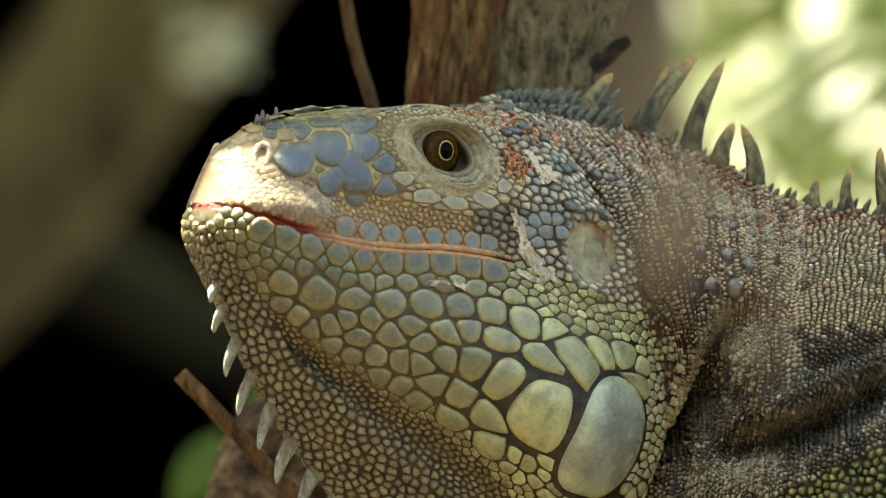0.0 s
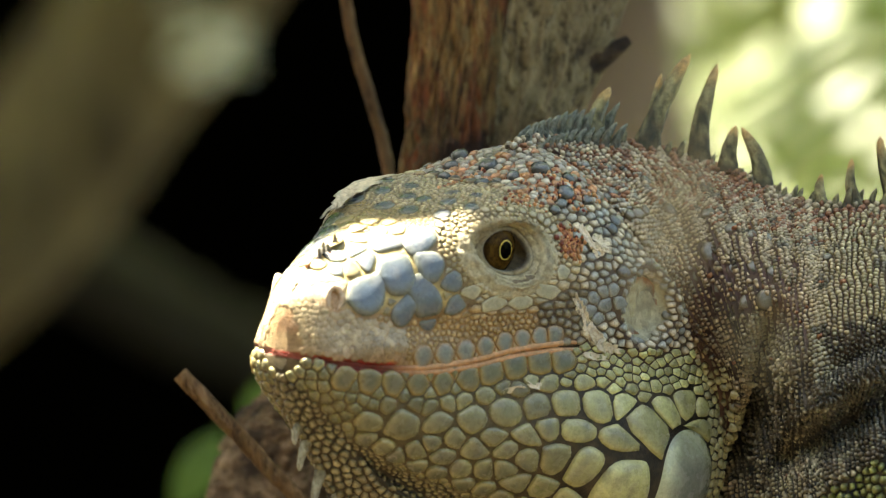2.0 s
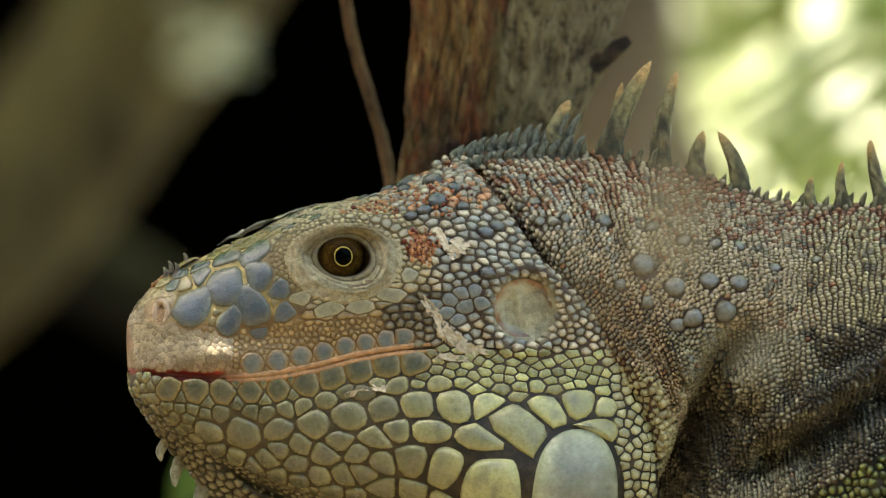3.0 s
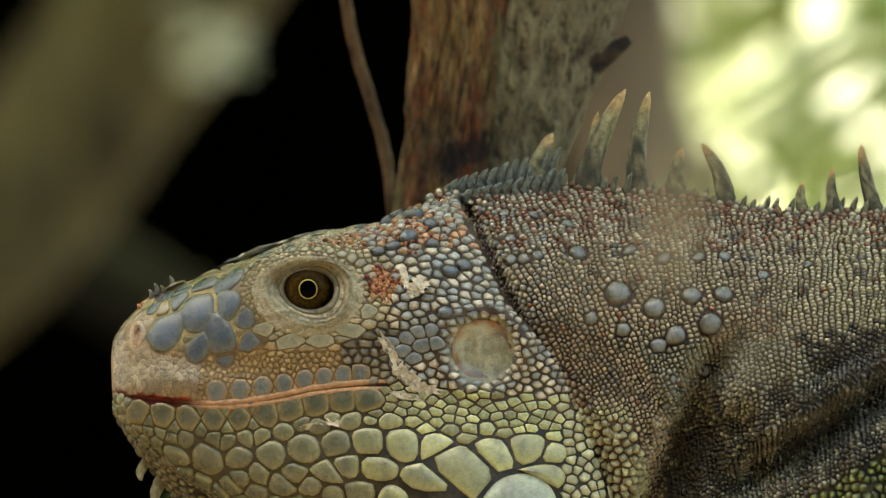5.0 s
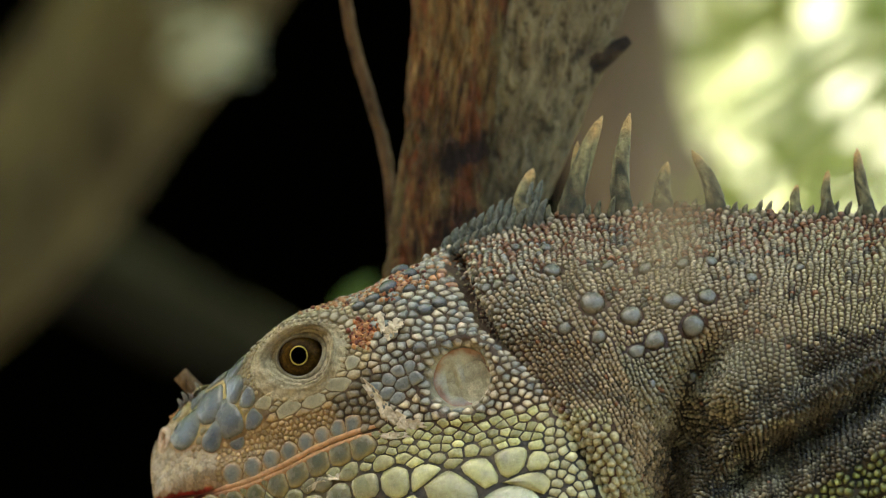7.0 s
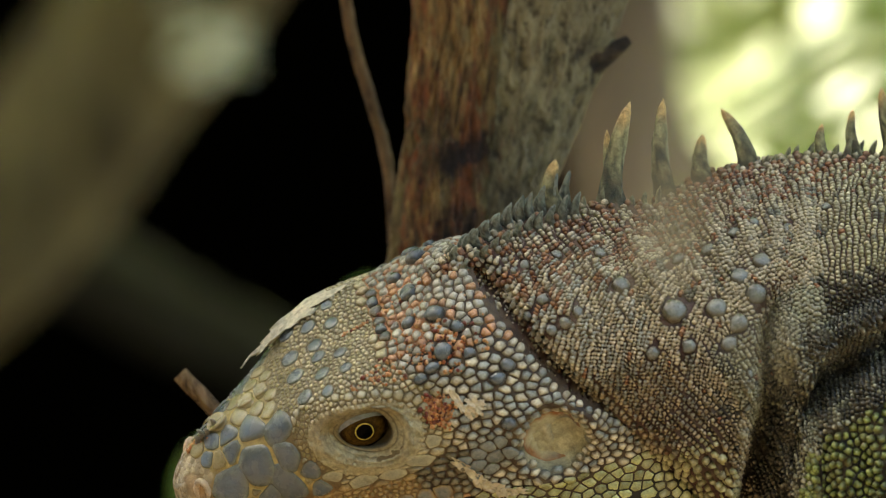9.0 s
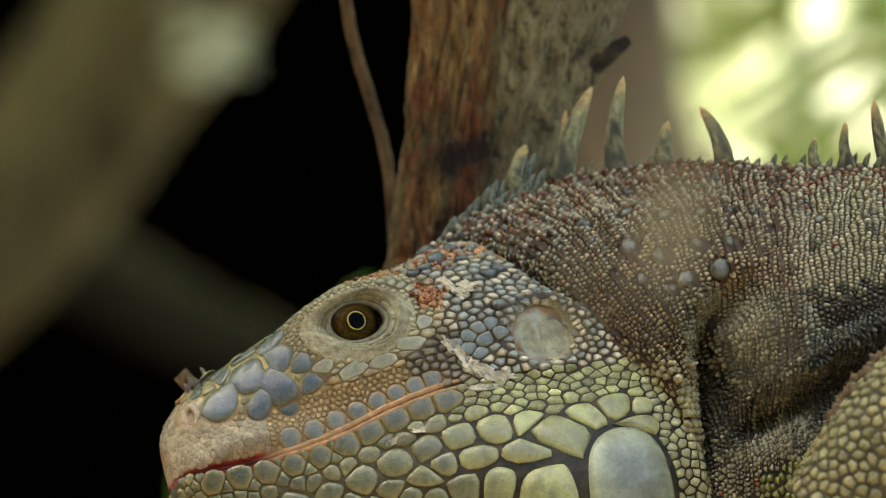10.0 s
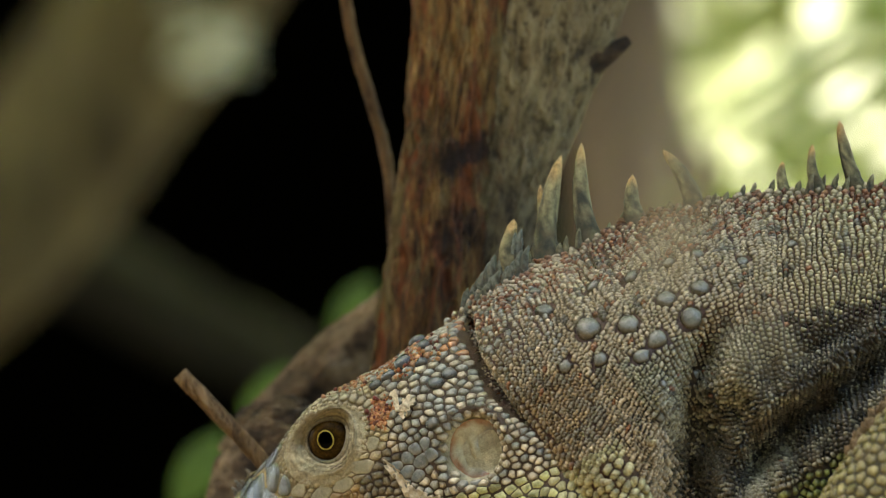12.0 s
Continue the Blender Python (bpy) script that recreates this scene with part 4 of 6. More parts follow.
def neck_side(q, s):
    q, s = np.asarray(q, float), np.asarray(s, float)
    c = lambda ys: curve(NQ, ys, q)
    v = [c([356, 345, 330, 342, 374, 374, 378]), c([402, 386, 374, 388, 414, 416, 420]), c([480, 478, 468, 476, 494, 498, 504]),
         c([620, 620, 610, 610, 620, 636, 650]), c([800, 800, 780, 790, 800, 820, 840]), c([1050, 1050, 1020, 1020, 1050, 1080, 1100]),
         c([1240, 1250, 1240, 1230, 1250, 1270, 1280])]
    d = [0 * q, c([50, 66, 62, 58, 66, 76, 84]), c([176, 186, 196, 186, 186, 206, 226]), c([205, 228, 262, 276, 300, 340, 360]),
         c([215, 240, 268, 292, 340, 390, 410]), c([140, 165, 190, 220, 280, 320, 340]), 0 * q]
    u = [a + q * (1400 - a) for a in NECK_FROM]
    uu, vv, dd = across(u, s), across(v, s), across(d, s)
    up = step(560, 700, vv)
    lift = 34 * np.exp(-((q - 0.14) / 0.12) ** 2) * step(600, 760, vv)                 # skin roll behind the jowl
    groove = 0.36 + (820 - vv) / 250 * 0.42
    lift -= (125 + 75 * step(660, 760, vv)) * np.exp(-((q - groove) / np.where(q < groove, 0.075, 0.11 + 0.16 * step(680, 780, vv))) ** 2) * step(545, 660, vv)             # deep groove before the shoulder
    lift -= 64 * np.exp(-((q - 0.03) / 0.026) ** 2) * step(640, 500, vv) * step(335, 400, vv)    # crease behind the crown
    lift += 22 * np.exp(-((q - groove - 0.17) / 0.10) ** 2) * up
    fold = 792 - (uu - 1290) * 0.62                                                    # slanting fold over the shoulder
    w = step(1250, 1330, uu)
    lift += 34 * np.exp(-((vv - fold) / 26) ** 2) * w
    lift -= 130 * np.exp(-((vv - fold - 58) / 40) ** 2) * w
    fold2 = 640 - (uu - 1400) * 0.45
    lift -= 26 * np.exp(-((vv - fold2 - 40) / 26) ** 2) * step(1380, 1480, uu)
    lift += 9 * np.sin(q * 55 + vv * 0.012) * step(560, 430, vv) * step(0.05, 0.2, q) * step(20, 90, dd)   # small crosswise folds
    lift += 7 * np.sin(q * 34 - vv * 0.02) * up * step(0.2, 0.4, q)
    lift += 4 * np.sin(vv * 0.11 + q * 25) * up * step(0.95, 1.1, q)
    return at(uu, vv, np.maximum(dd + lift * step(0, 60, dd), 0))


TUBERCLES = ((1020, 452, 20), (1088, 520, 26), (1150, 545, 23), (1215, 525, 21), (1270, 522, 20), (1155, 610, 16), (1187, 592, 21), (1247, 573, 24),
             (1042, 565, 14), (1097, 583, 16), (1180, 668, 9), (1240, 655, 14), (1110, 445, 15), (1170, 460, 17), (1230, 458, 15), (1275, 458, 15),
             (1003, 402, 14), (905, 428, 13), (880, 436, 12), (906, 463, 12), (930, 462, 13), (951, 456, 12), (896, 385, 12), (945, 386, 11),
             (1340, 490, 12), (1166, 715, 9), (1420, 470, 10), (880, 462, 9))


def qs_of(u, v):
    """Place on the neck of the plan point (u, v)."""
    q, s = 0.3, 2.0
    for _ in range(60):
        p = plan(neck_side(np.array([q]), np.array([s]))[0])
        s = min(max(s + (v - p[1]) / 140 * 0.7, 0.02), 5.9)
        q = q + (u - p[0]) / 480 * 0.7
    return q, s


def neck_radius(q, s, p):
    uu, v, d = plan(p)
    r = 4.5 + 0.7 * step(0.3, 0.9, q) * step(560, 640, v)
    r = np.where((q < 0.22) & (v > 560), 5.2, r)
    r = np.where((q < 0.25) & (v > 740), 7.0, r)
    r = np.where((q < 0.2) & (v < 520), 5.2, r)
    fold = 792 - (uu - 1290) * 0.62
    r = np.where((v > fold + 150) & (uu > 1300), 7.0, r)
    r = np.where(s < 0.45, 6.5, r)
    r = np.where((v > 980) | (d < 0) | (uu > 1780), 0, r)
    return r * PX


def in_columns(q, s, p):
    return (q > 0.10) & (neck_radius(q, s, p) < 6.0 * PX) & (neck_radius(q, s, p) > 0)


def neck_columns(fixed, rng):
    """The beads of the neck and flank stand in rows that run down the side."""
    big = neck_side(np.array([f[0] for f in fixed]), np.array([f[1] for f in fixed]))
    rad = np.array([f[2] for f in fixed]) * PX
    out = []
    line = np.linspace(0.05, 5.3, 700)
    for k, q in enumerate(np.arange(0.10, 1.74, 0.0195)):
        wave = q + 0.007 * np.sin(line * 3 + k * 0.35) + 0.004 * np.sin(line * 11 + k)
        p = neck_side(wave, line)
        run = np.concatenate([[0], np.cumsum(np.linalg.norm(np.diff(p, axis=0), axis=1))])
        at_ = np.arange((k % 2) * 4.4 * PX, run[-1], 8.9 * PX)
        at_ = at_ + rng.uniform(-2.4, 2.4, len(at_)) * PX
        s = np.interp(at_, run, line)
        qq = np.interp(at_, run, wave) + rng.uniform(-0.0045, 0.0045, len(s))
        p = neck_side(qq, s)
        ok = in_columns(qq, s, p)
        for i in np.where(ok)[0]:
            if np.all(np.linalg.norm(big - p[i], axis=1) > rad + 3.5 * PX):
                out.append((qq[i], s[i], rng.uniform(3.7, 6.6), None))
    return out


def neck_gap_color(q, s, p):
    uu, v, d = plan(p)
    n = np.array([noise.noise((x * 300, y * 300, z * 300)) for x, y, z in p])[:, None]
    c = np.repeat(lin(62, 32, 22)[None], len(uu), 0)
    # lower neck skin blackened, as shade among the folds
    k = step(560, 680, v)[:, None] * step(0.2, 0.4, q)[:, None]
    c = c * (1 - k) + lin(20, 18, 14) * k
    return np.clip(c * (1 + 0.5 * n), 0, 1)


def neck_colors(q, s, uu, v, rng, p):
    k = rng.uniform(0.82, 1.14)
    n = noise.noise(tuple(p * 220)) + 0.5 * noise.noise(tuple(p * 700))
    fold = 792 - (uu - 1290) * 0.62
    if uu > 1300 and v > fold + 150:
        return lin(92, 102, 56) * k, lin(146, 156, 94) * k
    if q < 0.25 and v > 720:
        return lin(172, 164, 124) * k, lin(190, 186, 148) * k
    # shade of three fold grooves painted into the scales, broken by noise
    dark = float(bump(uu, v, 1535, 625, 120, 75)) + float(bump(uu, v, 1440, 760, 170, 110)) + float(bump(uu, v, 1215, 830, 80, 110)) + 0.5 * n
    if dark + rng.uniform(-0.3, 0.3) > 0.62:
        return lin(44, 42, 34) * k, lin(98, 94, 80) * k
    red = 0.5 * float(step(470, 380, v)) + 0.25 * max(n, 0)
    if rng.uniform() < red * 0.8:
        return lin(118, 72, 52) * k, lin(156, 112, 84) * k
    if q < 0.3 and v < 700:
        if v > 560:
            return lin(112, 92, 70) * k, (lin(142, 136, 120) if rng.uniform() < 0.4 else lin(166, 146, 116)) * k
        return lin(140, 126, 102) * k, (lin(168, 168, 158) if rng.uniform() < 0.4 else lin(204, 190, 164)) * k
    if v > 600 and q > 0.4:
        return lin(116, 110, 90) * k, lin(168, 164, 140) * k
    if n > 0.4:
        return lin(104, 96, 82) * k, lin(128, 122, 106) * k
    yellow = float(step(0.9, 1.2, q)) * 0.5
    return (lin(140, 124, 98) * (1 - yellow) + lin(152, 142, 102) * yellow) * k, (lin(192, 176, 148) * (1 - yellow) + lin(202, 196, 154) * yellow) * k


RINGS = 28
RING_CUT = np.linspace(0.0, 1.0, RINGS + 1)


def build_neck():
    rng = np.random.default_rng(11)
    rings = []
    cuts = [(-0.07, 0.0 + RING_CUT[1])] + [(RING_CUT[i], RING_CUT[i + 1]) for i in range(1, RINGS)] + [(1.0, 1.9)]
    for i, (a, b) in enumerate(cuts):
        heap = Heap()
        last = i == RINGS
        qv = np.linspace(a - 0.03 * (i > 0), b + 0.03 * (not last), 46 if last else (8 if i == 0 else 5))
        sv = np.linspace(0.0, 6.0, 110)
        p, f, c = sheet(neck_side, qv, sv, neck_gap_color, 0.0002 + (0.0 if last else 0.00005 * (i % 2)))
        heap.add(p, f, c)
        heap.add(*mirror(p, f), c)
        pivot = BODY_PIVOT if last else at((1400 - 870) * (a + b) / 2 + 870, 520)
        ob = part("trunk" if last else "neck_fold", heap.mesh("skin", SKIN_MAT, pivot), iguana,
                  "grey-olive beaded flank and shoulder with loose folds" if last else "beaded neck skin")
        rings.append((ob, pivot, (a + b) / 2))
    which = lambda q: RINGS if q >= 1 else max(int(q * RINGS), 0)
    fixed = []
    for u, v, r in TUBERCLES:
        q, s = qs_of(u, v)
        fixed.append((q, s, r * 0.88, "tubercle"))
    q, s = qs_of(1052, 872)
    fixed.append((q, s, 26, "knob"))
    fixed += neck_columns(fixed, rng)
    seeds = grow_seeds(neck_side, (-0.06, 0.03), (1.75, 5.3), lambda q, s, p: np.where(in_columns(q, s, p), 0, neck_radius(q, s, p)), 110000, fixed, rng)
    cl = cells(neck_side, seeds, (0.004, 0.012))
    heaps = [Heap() for _ in range(RINGS + 1)]
    for cell in cl:
        q, s, r, tag = seeds[cell[0]]
        uu, v, d = plan(cell[1])
        i = which(q)
        ob, pivot, _ = rings[i]
        if tag:
            k = rng.uniform(0.85, 1.1)
            if tag == "knob":
                V, F, C = scale_shape(cell, r, r * 0.55, r * 0.06, lin(196, 200, 164), lin(214, 214, 190), True)
            else:
                h = r * 0.54
                V, F, C = scale_shape(cell, r, h, r * 0.08, lin(84, 76, 62) * k, lin(120, 122, 116) * k, True, 0.2, (0.16, 0.1))
            part("tubercle", mesh_of("tubercle", shifted(V, pivot), F, PLATE_MAT, C), ob, "round blue-grey tubercle" if tag == "tubercle" else "pale pointed knob")
            W, G = mirror(V, F)
            part("tubercle", mesh_of("tubercle", shifted(W, pivot), G, PLATE_MAT, C), ob)
            continue
        rim, mid = neck_colors(q, s, uu, v, rng, cell[1])
        V, F, C = scale_shape(cell, r, r * 0.95, r * 0.2, rim * 0.7, mid, False, 0.3, (0.2, 0.0) if v < 560 else (0.0, 0.0))
        for k in {i, which(q - 0.026), which(q + 0.026)} if -0.05 < q < 1.03 else {i}:
            W = V if k == i else V - cell[4] * (r * 0.3)            # neighbours carry a sunk copy, so that bends leave no bare gap
            heaps[k].add(W, F, C)
            if d < 150 or k == i and uu < 1200:
                heaps[k].add(*mirror(W, F), C)
    for i, h in enumerate(heaps):
        ob, pivot, _ = rings[i]
        part("scale_coat", h.mesh("small_scales", SCALE_MAT, pivot), ob, "", kind="stuff")
    return rings


rings = build_neck()


def ring_at(u):
    q = (u - 796) / (1400 - 796)
    return rings[RINGS if q >= 1 else max(int(q * RINGS), 0)]


def crest_top(u):
    return float(curve([780, 830, 890, 1000, 1100, 1200, 1300, 1400, 1568, 1800], [350, 340, 332, 330, 334, 346, 364, 374, 375, 378], np.array(u)))


# crest: base place, tip shift along, height, width, bend
rng = np.random.default_rng(5)
CREST = [(1036, 74, 168, 25, 10), (1050, 10, 130, 16, 6), (1124, 26, 172, 22, 8), (1196, 10, 82, 19, 5), (1280, -38, 106, 20, -13),
         (958, 24, 88, 24, 12), (1422, -2, 52, 13, 4), (1482, -8, 80, 14, 6), (1552, -28, 120, 17, 4), (1624, -6, 62, 14, 3), (1700, -20, 112, 17, 6)]
DARK_HORN, PALE_HORN = lin(44, 50, 44), lin(168, 162, 120)
for i, (u, du, h, w, b) in enumerate(CREST):
    ob, pivot, _ = ring_at(u)
    v = crest_top(u)
    y = 10 if i == 1 else (-4 if i % 2 else 0)
    cone(at(u, v + 8, y * -1.0), at(u + du, v - h, y * -1.0), w * PX, w * 0.5 * PX, at(-b, 0) - at(0, 0), lin(56, 58, 44), PALE_HORN,
         "crest_spike", ob, pivot, "tall grey-green crest spike with a tan tip", seed=i * 2.3, cap=lin(212, 176, 118))
for i in range(11):                                                 # dense small spikes behind the crown
    u = 806 + i * 16.5
    ob, pivot, _ = ring_at(u)
    h = 20 + 4.6 * i + rng.uniform(-5, 6)
    for side, k in ((5, 1.0), (-6, 0.8), (22, 0.7)):
        v = crest_top(u) + (3 if abs(side) < 10 else 20)
        cone(at(u + side * 0.5, v + 6, side), at(u + h * 0.34 + side * 0.4, v - h * k, side * 1.3), 11.5 * PX, 8 * PX, at(-7, 0) - at(0, 0),
             DARK_HORN, lin(126, 134, 124), "crest_spike", ob, pivot, "short blue-grey crest spike", seed=i + side)
for i in range(30):                                                 # low teeth between the tall spikes
    u = 1000 + i * 22 + rng.uniform(-6, 6)
    ob, pivot, _ = ring_at(u)
    h = rng.uniform(14, 34)
    side = rng.uniform(-14, 14)
    v = crest_top(u) + 4
    cone(at(u, v + 6, side), at(u + h * 0.3, v - h, side), 8.5 * PX, 6 * PX, at(-2, 0) - at(0, 0), lin(52, 52, 40), lin(140, 138, 106), "crest_spike", ob, pivot, seed=i * 0.7, rings=6, m=8)
for u, v, du, dv in ((1062, 758, 30, 12), (1142, 742, 18, 6)):      # thorn-like scales on the skin roll
    q, s = qs_of(u, v)
    p = neck_side(np.array([q]), np.array([s]))[0]
    i = max(min(int(q * RINGS), RINGS), 0)
    cone(p + at(0, 0, -4) - at(0, 0), p + at(du, dv, 12) - at(0, 0), 9 * PX, 8 * PX, at(0, 4) - at(0, 0), lin(150, 138, 104), lin(206, 200, 166), "thorn_scale", rings[i][0], rings[i][1], seed=u * 0.3)


# ---- foreleg ----
LEG_PIVOT = at(1540, 900, 500)


def leg_side(a, s):
    """A forearm along a (0 to 1), round by s (0 to 6.283)."""
    a, s = np.asarray(a, float), np.asarray(s, float)
    r = 118 + 24 * np.sin(a * 3.0)
    wu, wv = 0.76, 0.65
    cu, cv = 1488 + 330 * a, 985 - 320 * a - 30 * np.sin(a * 3.1)
    x, y = r * np.cos(s), r * np.sin(s)
    return at(cu - wu * x, cv - wv * x, 500 + 0.9 * y)


def build_leg():
    rng = np.random.default_rng(3)
    heap = Heap()
    color = lambda q, s, p: np.repeat(lin(64, 58, 36)[None], len(q), 0)
    A = np.linspace(0, 1, 40)
    S = np.linspace(-2.6, 3.2, 60)
    p = leg_side(*[x.ravel() for x in np.meshgrid(A, S, indexing="ij")])
    f = [(i * 60 + j, i * 60 + j + 1, (i + 1) * 60 + j + 1, (i + 1) * 60 + j) for i in range(39) for j in range(59)]
    heap.add(p, f, color(p[:, 0], None, p))
    seeds = grow_seeds(leg_side, (0.02, -1.9), (0.98, 2.6), lambda a, s, p: np.full(len(a), 9.4 * PX), 30000, [], rng)
    fine = Heap()
    for cell in cells(leg_side, seeds, (0.01, 0.01)):
        a, s, r, _ = seeds[cell[0]]
        k = rng.uniform(0.88, 1.1)
        V, F, C = scale_shape(cell, r, r * 0.4, r * 0.12, lin(122, 114, 76) * k, lin(166, 156, 112) * k, False)
        fine.add(V, F, C)
    leg = part("foreleg", heap.mesh("foreleg", SKIN_MAT, LEG_PIVOT), iguana, "green-scaled foreleg with a knobbly edge")
    part("scale_coat", fine.mesh("small_scales", SCALE_MAT, LEG_PIVOT), leg, "", kind="stuff")
    for i in range(26):
        a = 0.28 + i * 0.024
        p = leg_side(np.array([a]), np.array([0.12 * math.sin(i * 1.7)]))[0]
        cone(p + at(8, 10) - at(0, 0), p + at(-9 + rng.uniform(-6, 6), -12 + rng.uniform(-7, 5), rng.uniform(-6, 6)) - at(0, 0), 17 * PX, 14 * PX, at(0, 0) - at(0, 0),
             lin(84, 66, 44), lin(128, 104, 74), "knob", leg, LEG_PIVOT, rings=5, m=8, seed=i * 1.1)
    return leg


leg = build_leg()


# ---- wood ----
def wood_material(name, colors, scale, stretch, moss=None, rust=None, pit_shade=None, bare=0.52):
    """Weathered wood: fibres, cracks, blotches of moss and of rust-red bare wood, pits whose shade is painted dark."""
    m, n, l, p = nodes_of(name)
    a = noise_node(n, l, scale, 7, 0.7, "Object", stretch)
    b = noise_node(n, l, scale * 0.12, 3, 0.5)
    f = noise_node(n, l, scale * 2.2, 5, 0.65, "Object", stretch)
    r = ramp(n, l, a.outputs[0], [(0.34, tuple(colors[0])), (0.46, tuple(colors[1])), (0.56, tuple(colors[2])), (0.68, tuple(colors[3]))])
    t = ramp(n, l, b.outputs[0], [(0.34, (0.42, 0.38, 0.33)), (0.5, (0.95, 0.93, 0.9)), (0.68, (1.3, 1.28, 1.2))])
    cracks = ramp(n, l, f.outputs[0], [(0.36, (0.22, 0.19, 0.15)), (0.47, (1, 1, 1)), (0.68, (1.35, 1.32, 1.25))])
    c = mixed(n, l, "MULTIPLY", 0.9, r.outputs[0], t.outputs[0])
    if moss is not None:
        g = noise_node(n, l, 55, 7, 0.75, "Object", (1, 1, 0.5))
        gm = ramp(n, l, g.outputs[0], [(0.47, (0, 0, 0)), (0.55, (1, 1, 1))])
        c = mixed(n, l, "MIX", gm.outputs[0], c, mixed(n, l, "MULTIPLY", 0.8, tuple(moss), t.outputs[0]))
    if rust is not None:
        g = noise_node(n, l, 90, 7, 0.75, "Object", (1.2, 1.2, 0.35))
        gm = ramp(n, l, g.outputs[0], [(bare, (0, 0, 0)), (bare + 0.09, (0.85, 0.85, 0.85))])
        c = mixed(n, l, "MIX", gm.outputs[0], c, tuple(rust))
    if pit_shade is not None:
        co = n.new("ShaderNodeTexCoord")
        g = noise_node(n, l, 120, 6, 0.7)
        for place, size in pit_shade:
            d = n.new("ShaderNodeVectorMath")
            d.operation = "DISTANCE"
            l.new(co.outputs["Object"], d.inputs[0])
            d.inputs[1].default_value = place
            k = n.new("ShaderNodeMath")
            k.operation = "MULTIPLY_ADD"
            l.new(g.outputs[0], k.inputs[0])
            k.inputs[1].default_value = size * 4.0
            l.new(d.outputs["Value"], k.inputs[2])
            gm = ramp(n, l, k.outputs[0], [(size * 2.5, (1, 1, 1)), (size * 3.0, (0, 0, 0))])
            # dark red-brown paints the shade inside knot holes
            c = mixed(n, l, "MIX", gm.outputs[0], c, tuple(lin(44, 26, 16)))
    l.new(mixed(n, l, "MULTIPLY", 0.85, c, cracks.outputs[0]), p.inputs["Base Color"])
    p.inputs["Roughness"].default_value = 0.85
    both = n.new("ShaderNodeMath")
    both.operation = "ADD"
    l.new(a.outputs[0], both.inputs[0])
    l.new(f.outputs[0], both.inputs[1])
    bumped(n, l, p, both.outputs[0], 1.0, 0.004)
    return m


def stem_spot(u, v, y, radius):
    """Place on a stem's near face, from the stem's foot."""
    k = (1.6 + y) / 1.6
    return world_at(u, v, y - radius * PX * k)


LOG_MAT = wood_material("rotten_log", [lin(44, 32, 22), lin(104, 84, 62), lin(142, 120, 94), lin(176, 156, 128)], 70, (1, 1, 1))
TWIG_MAT = wood_material("dry_twig", [lin(70, 52, 34), lin(120, 94, 64), lin(138, 110, 78), lin(160, 134, 98)], 200, (1, 1, 0.3))
STUB_MAT = wood_material("dark_stub", [lin(30, 22, 14), lin(58, 44, 28), lin(70, 54, 36), lin(84, 68, 48)], 200, (1, 1, 1))
PALE_LIMB = wood_material("pale_limb", [lin(110, 90, 74), lin(138, 114, 96), lin(152, 128, 108), lin(166, 142, 120)], 12, (1, 1, 0.3))
DARK_LIMB = wood_material("dark_limb", [lin(36, 32, 22), lin(48, 44, 30), lin(56, 52, 36), lin(64, 58, 42)], 12, (1, 1, 0.3))
LIMB_MAT = wood_material("far_limb", [lin(72, 58, 38), lin(98, 82, 55), lin(111, 95, 66), lin(122, 108, 80)], 12, (1, 1, 0.3))


def world_at(u, v, y):
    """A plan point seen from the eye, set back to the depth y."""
    k = (1.6 + y) / 1.6
    return Vector(((u - 784) * PX * k, y, 0.6 + (441 - v) * PX * k))


